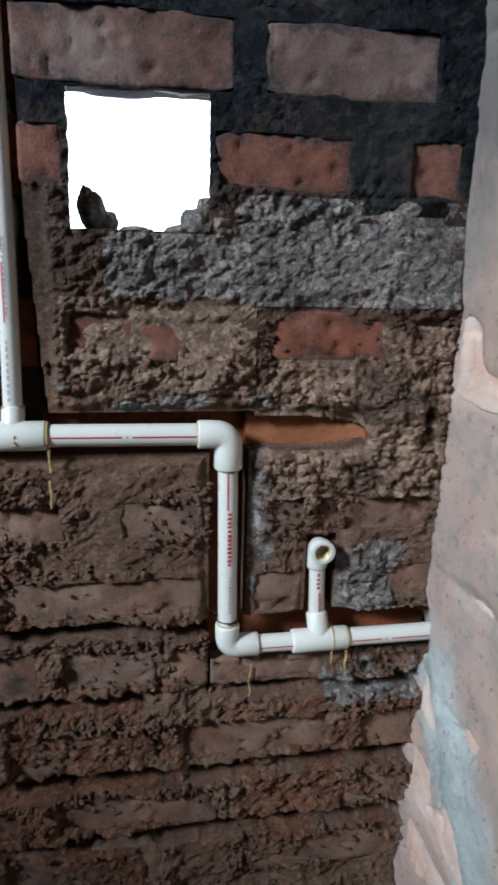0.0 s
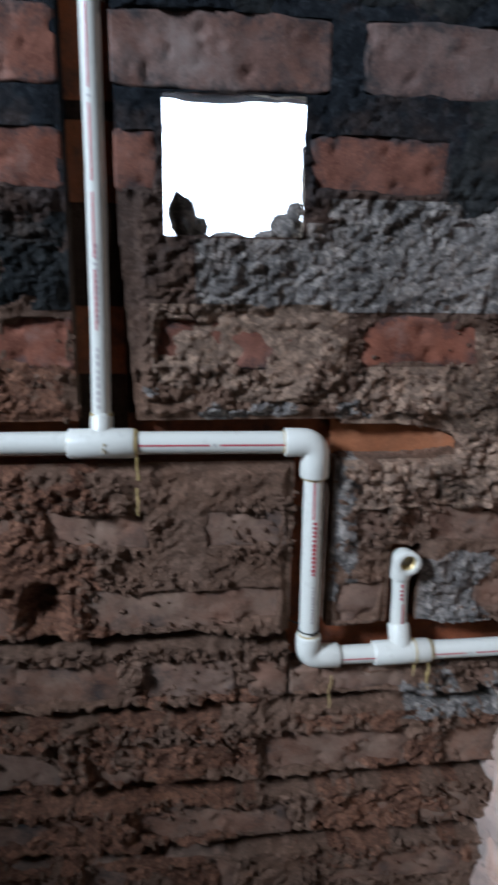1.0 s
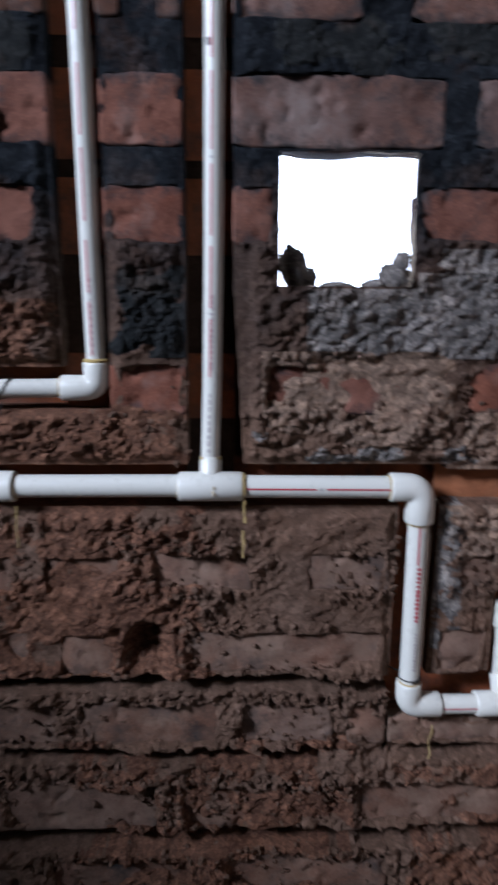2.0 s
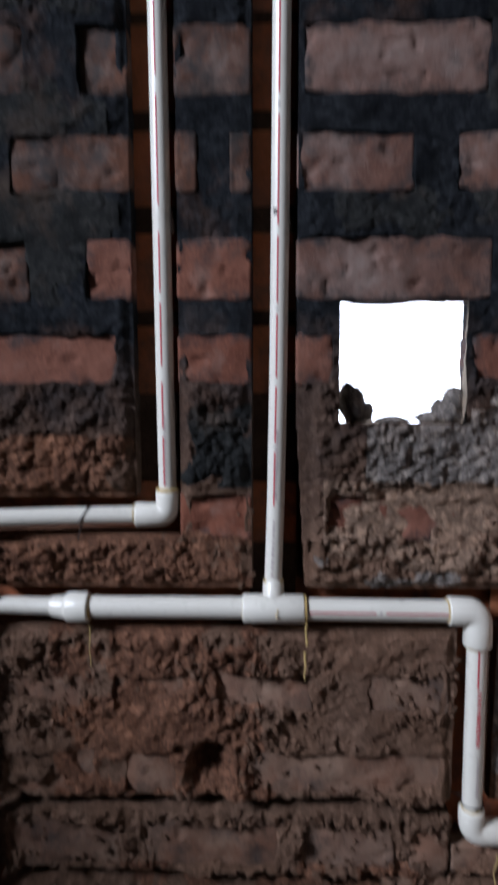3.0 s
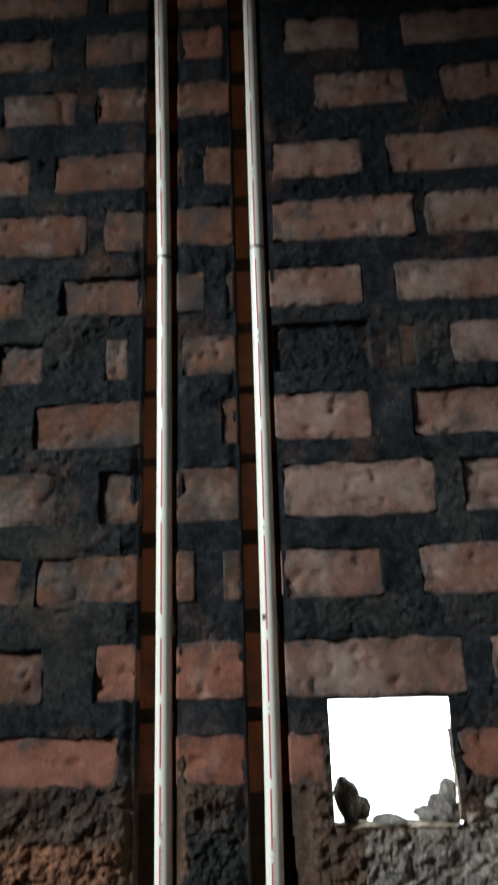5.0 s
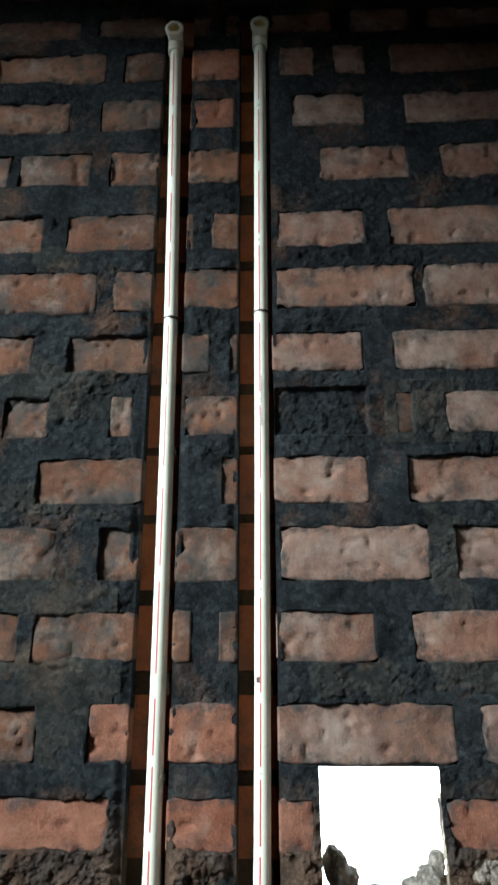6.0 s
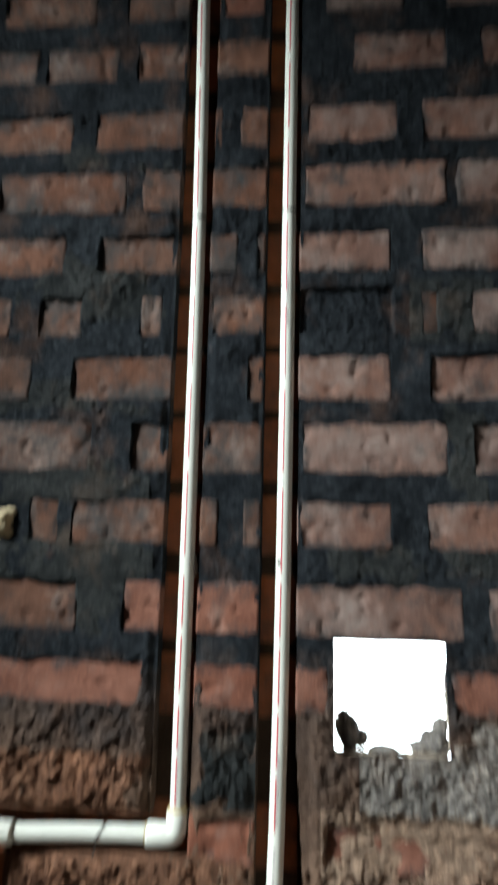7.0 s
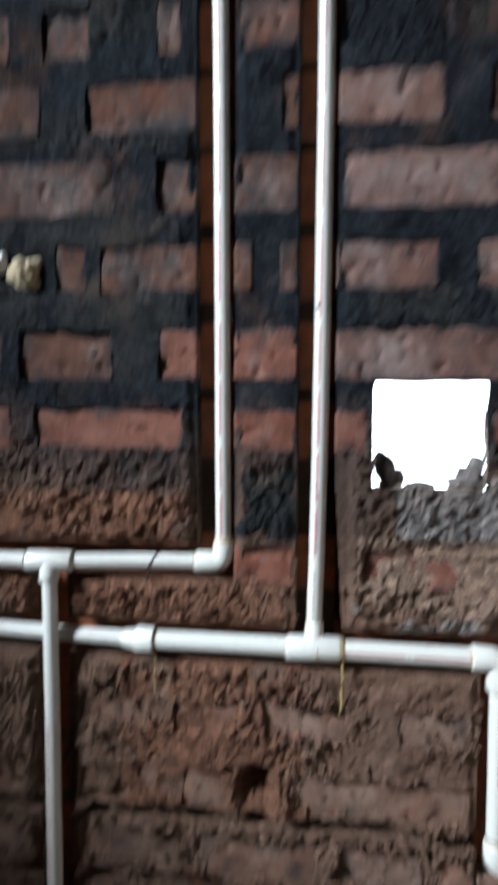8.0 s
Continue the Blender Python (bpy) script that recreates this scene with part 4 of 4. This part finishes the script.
# the run with the outlet
run = tagged(new("water_pipe_run"), "cream plastic water pipes with red print, set in wall chases", "water pipe", "water pipes")
zm = 0.9745
p1 = pipe(run, [(-0.325, YM, 0.9755), (-0.123, YM, zm + 0.001)], R1)
p0 = pipe(run, [(-0.75, YM + 0.022, 0.979), (-0.335, YM, 0.9755)], R2, "thinner cream pipe")
cp = part("reducer", sweep("reducer", [(-0.354, YM, 0.976), (-0.352, YM, 0.976), (-0.337, YM, 0.9755), (-0.335, YM, 0.9755), (-0.333, YM, 0.9755), (-0.309, YM, 0.975), (-0.307, YM, 0.975)],
    [R2 + 0.0006, R2 + 0.0016, S1 - 0.0028, S1 - 0.0005, S1 + 0.0008, S1 + 0.0008, S1 - 0.0012]), PIPE, run, "cream reducing coupling")
ring(cp, (-0.307, YM, 0.975), (1, 0, 0), R1 + 0.0008)
drip(cp, -0.306, -0.017, 0.955, 0.905, 2.2, 0.0014)
t1 = tee(run, (-0.123, YM, zm), (-0.049, YM, zm), (-0.086, YR, 1.004), S1, S2 - 0.0012)
ring(t1, (-0.122, YM, zm), (1, 0, 0), R1 + 0.0010, 0.002)
ring(t1, (-0.048, YM, zm), (1, 0, 0), R1 + 0.0022, 0.0026)
ring(t1, (-0.086, YR, 1.005), (0, 0, 1), R2 + 0.0017, 0.003)
drip(t1, -0.082, YM - S1 + 0.0002, 0.979, 0.968, 5.1, 0.0018)
drip(t1, -0.047, -0.014, 0.960, 0.932, 3.3, 0.0034)
drip(t1, -0.048, -0.012, 0.922, 0.888, 7.9, 0.0030)
a, b = (-0.052, YM, zm), (0.125, YM, zm - 0.0015)
p2 = pipe(run, [a, b], R1)
for t0, q1 in ((0.045, 0.49), (0.555, 0.99)):
    stripe(p2, along(a, b, t0, q1), R1, 2, 0.0019)
stripe(p2, along(a, b, 0.515, 0.53), R1, 2, 0.0032, GREY_INK, "print_mark")
stripe(p2, along(a, b, 0.018, 0.032), R1, 2, 0.0032, GREY_INK, "print_mark")
e1 = elbow(run, (0.158, YM, zm - 0.002), [(0.121, YM, zm - 0.0015), (0.158, YM, 0.930)], S1)
ring(e1, (0.158, YM, 0.929), (0, 0, 1), R3 + 0.0014, 0.0018)
ring(e1, (0.1205, YM, zm - 0.0015), (1, 0, 0), R1 + 0.0008, 0.0012)
a, b = (0.158, YM, 0.934), (0.160, YM, 0.718)
p3 = pipe(run, [a, b], R3)
stripe(p3, along(a, b, 0.02, 0.25), R3, -6, 0.0020)
print_bars(p3, a, b, R3, 4, 0.265, 0.60, 13, RED_INK, 0.0052, 3)
print_bars(p3, a, b, R3, 8, 0.66, 0.9, 12, GREY_INK, 0.0032, 4)
e2 = elbow(run, (0.160, YM, 0.6875), [(0.160, YM, 0.720), (0.201, YM, 0.6872)], S3)
ring(e2, (0.160, YM, 0.7205), (0, 0, 1), R3 + 0.0005, 0.0012)
drip(e2, 0.190, -0.014, 0.662, 0.612, 11.3, 0.0017)
a, b = (0.198, YM, 0.687), (0.25, YM, 0.687)
p4 = pipe(run, [a, b], R3)
stripe(p4, along(a, b, 0.1, 0.95), R3, 2, 0.0016)
t2 = tee(run, (0.246, YM, 0.687), (0.321, YM, 0.688), (0.2815, YR, 0.722), S3, S2)
ring(t2, (0.3215, YM, 0.688), (1, 0, 0), R3 + 0.0022, 0.0018)
ring(t2, (0.300, YM, 0.688), (1, 0, 0), S3 + 0.0003, 0.0012)
drip(t2, 0.320, -0.014, 0.673, 0.634, 13.7, 0.0030)
drip(t2, 0.300, -0.014, 0.671, 0.654, 17.1, 0.0020)
a, b = (0.318, YM, 0.688), (0.475, YM, 0.689)
p5 = pipe(run, [a, b], R3)
stripe(p5, along(a, b, 0.05, 0.31), R3, 2, 0.0016)
stripe(p5, along(a, b, 0.40, 0.99), R3, 2, 0.0016)
stripe(p5, along(a, b, 0.345, 0.36), R3, 2, 0.003, GREY_INK, "print_mark")
a, b = (0.2815, YR, 0.716), (0.2785, YR, 0.796)
p6 = pipe(run, [a, b], R2)
stripe(p6, along(a, b, 0.1, 0.48), R2, -8, 0.0022)
print_bars(p6, a, b, R2, 2, 0.55, 0.85, 4, RED_INK, 0.0042, 9)


def outlet(parent, x, y, z, drop, r, open_end=True):
    """An elbow that turns out of the wall, with a brass thread in its mouth."""
    e = elbow(parent, (x, y, z), [(x, y, z - drop), (x, y - 0.012, z + 0.0005)], r, "elbow with an open threaded mouth")
    at = Vector((x, y - 0.022, z + 0.001))
    f = Vector((0, -1, 0))
    part("collar", sweep("collar", [at - f * 0.015, at - f * 0.004, at - f * 0.002, at + f * 0.004, at + f * 0.0055, at + f * 0.006, at + f * 0.006, at + f * 0.003, at - f * 0.0128],
        [r - 0.001, r, r + 0.0022, r + 0.0026, r + 0.0020, r + 0.0008, r - 0.0028, r - 0.0038, r - 0.0040], 32, False, f), PIPE, e)
    if open_end:
        rings = [at + f * 0.0025 - f * 0.0014 * i for i in range(11)]
        part("brass_insert", sweep("brass_insert", rings, [r - 0.0043 - (0.0009 if i % 2 else 0) for i in range(11)], 32, False, f), BRASS, e, "brass screw thread")
        part("bore", sweep("bore", [at - f * 0.0108, at - f * 0.0114], [r - 0.0046, r - 0.0046], 32, True, f), BORE, e)
    return e


outlet(run, 0.2780, YR, 0.8185, 0.031, S2 - 0.0002)

# the riser beside the hole, a little bowed
line = [(-0.0865, YR, 0.998), (-0.0835, YR, 1.10), (-0.081, YR, 1.25), (-0.0795, YR, 1.42), (-0.078, YR, 1.70), (-0.0775, YR, 1.965), (-0.0765, YR, 2.25), (-0.0755, YR, 2.513)]
p7 = pipe(run, line, R2)
for i in range(1, 7):
    u, w = line[i], line[i + 1]
    stripe(p7, along(u, w, 0.0, 0.42, 3), R2, 14, 0.0017)
    stripe(p7, along(u, w, 0.5, 0.93, 3), R2, 14, 0.0017)
    stripe(p7, along(u, w, 0.45, 0.465), R2, 14, 0.003, GREY_INK, "print_mark")
stripe(p7, along(line[3], line[4], 0.04, 0.066), R2, 30, 0.006, WIRE, "print_mark")
print_bars(p7, line[0], line[1], R2, 10, 0.15, 0.85, 9, GREY_INK, 0.003, 21)
print_bars(p7, line[1], line[2], R2, 2, 0.05, 0.6, 14, GREY_INK, 0.0026, 22)
print_bars(p7, line[4], line[5], R2, 2, 0.3, 0.6, 16, GREY_INK, 0.0026, 23)
outlet(run, -0.0755, YR, 2.540, 0.03, S2)

# the run that drops at the left
run2 = tagged(new("water_pipe_run"), "cream plastic water pipes branching off to the side and down", "water pipe", "water pipes")
YT = -0.021
line2 = [(-0.2125, YR, 1.112), (-0.2135, YR, 1.25), (-0.2140, YR, 1.42), (-0.2155, YR, 1.70), (-0.2175, YR, 1.955), (-0.222, YR, 2.20), (-0.2285, YR, 2.508)]
q1 = pipe(run2, line2, R2)
for i in range(0, 6):
    u, w = line2[i], line2[i + 1]
    stripe(q1, along(u, w, 0.08, 0.5, 3), R2, 12, 0.0017)
    stripe(q1, along(u, w, 0.57, 0.96, 3), R2, 12, 0.0017)
print_bars(q1, line2[0], line2[1], R2, 4, 0.1, 0.7, 12, GREY_INK, 0.0026, 31)
outlet(run2, -0.2290, YR, 2.535, 0.03, S2)
e3 = elbow(run2, (-0.2125, YR, 1.0865), [(-0.2125, YR, 1.116), (-0.252, YR - 0.002, 1.0865)], S2 + 0.0006)
ring(e3, (-0.2125, YR, 1.117), (0, 0, 1), R2 + 0.0026, 0.0032)
ring(e3, (-0.2525, YR - 0.002, 1.0865), (1, 0, 0), R2 + 0.0008, 0.0014)
q2 = pipe(run2, [(-0.248, YR - 0.002, 1.0865), (-0.34, -0.004, 1.0865), (-0.427, YT + 0.003, 1.0865)], R2)
t3 = tee(run2, (-0.421, YT + 0.002, 1.0865), (-0.487, YT - 0.001, 1.0865), (-0.454, YT - 0.003, 1.058), S2, S2)
q3 = pipe(run2, [(-0.49, YT, 1.0865), (-0.75, YT, 1.088)], R2)
q4 = pipe(run2, [(-0.454, YT - 0.002, 1.062), (-0.4545, YT, 0.85), (-0.456, YT, 0.50), (-0.457, YT + 0.004, 0.20)], R2)
stripe(q4, along((-0.4545, YT, 0.85), (-0.456, YT, 0.50), 0.0, 0.9, 4), R2, -20, 0.0015)


# ---- binding wire round the pipes ----
def wire_tie(x, y, z, axis, r, tail, label):
    n = 26
    pts = []
    for i in range(n):
        a = 2 * math.pi * (1.6 if axis == "z" else 1.0) * i / (n - 1) - (0 if axis == "z" else 1.2)
        lean = 0.004 * (i / n - 0.5)
        pts.append((x + (r + 0.001) * math.sin(a), y - (r + 0.001) * math.cos(a), z + lean) if axis == "z" else (x + lean + 0.6 * r * math.sin(a), y - (r + 0.001) * math.cos(a), z + (r + 0.001) * math.sin(a)))
    end = Vector(pts[-1])
    pts += [end + Vector(tail) * 0.5 + Vector((0, -0.003, 0)), end + Vector(tail)]
    return tagged(part("wire_tie", sweep("wire_tie", pts, [0.0009] * len(pts), 6), WIRE), label, "wire tie", "wire ties")


wire_tie(-0.2175, YR, 1.960, "z", R2, (0.016, 0.006, 0.004), "dark twisted wire tied round a riser pipe")
wire_tie(-0.0775, YR, 1.968, "z", R2, (0.014, 0.006, -0.004), "dark twisted wire tied round a riser pipe")
wire_tie(0.1600, YM, 0.7265, "z", R3, (-0.016, 0.008, 0.002), "thin wire tied round the pipe above an elbow")
wire_tie(-0.311, -0.001, 1.0865, "x", R2, (-0.006, 0.004, -0.026), "dark wire tied round a level pipe")

# ---- stones wedged in a joint ----
st = tagged(lump("stone", -0.488, -0.006, 1.483, 0.022, 0.016, 0.023, STONE, 4.4, None, 0.5), "pale yellow stone chip wedged in the wall", "stone")
ch = tagged(lump("mortar_chip", -0.526, -0.010, 1.495, 0.012, 0.010, 0.018, CHIP, 9.2, None, 0.5, 25), "white mortar chip stuck on the wall", "stone")
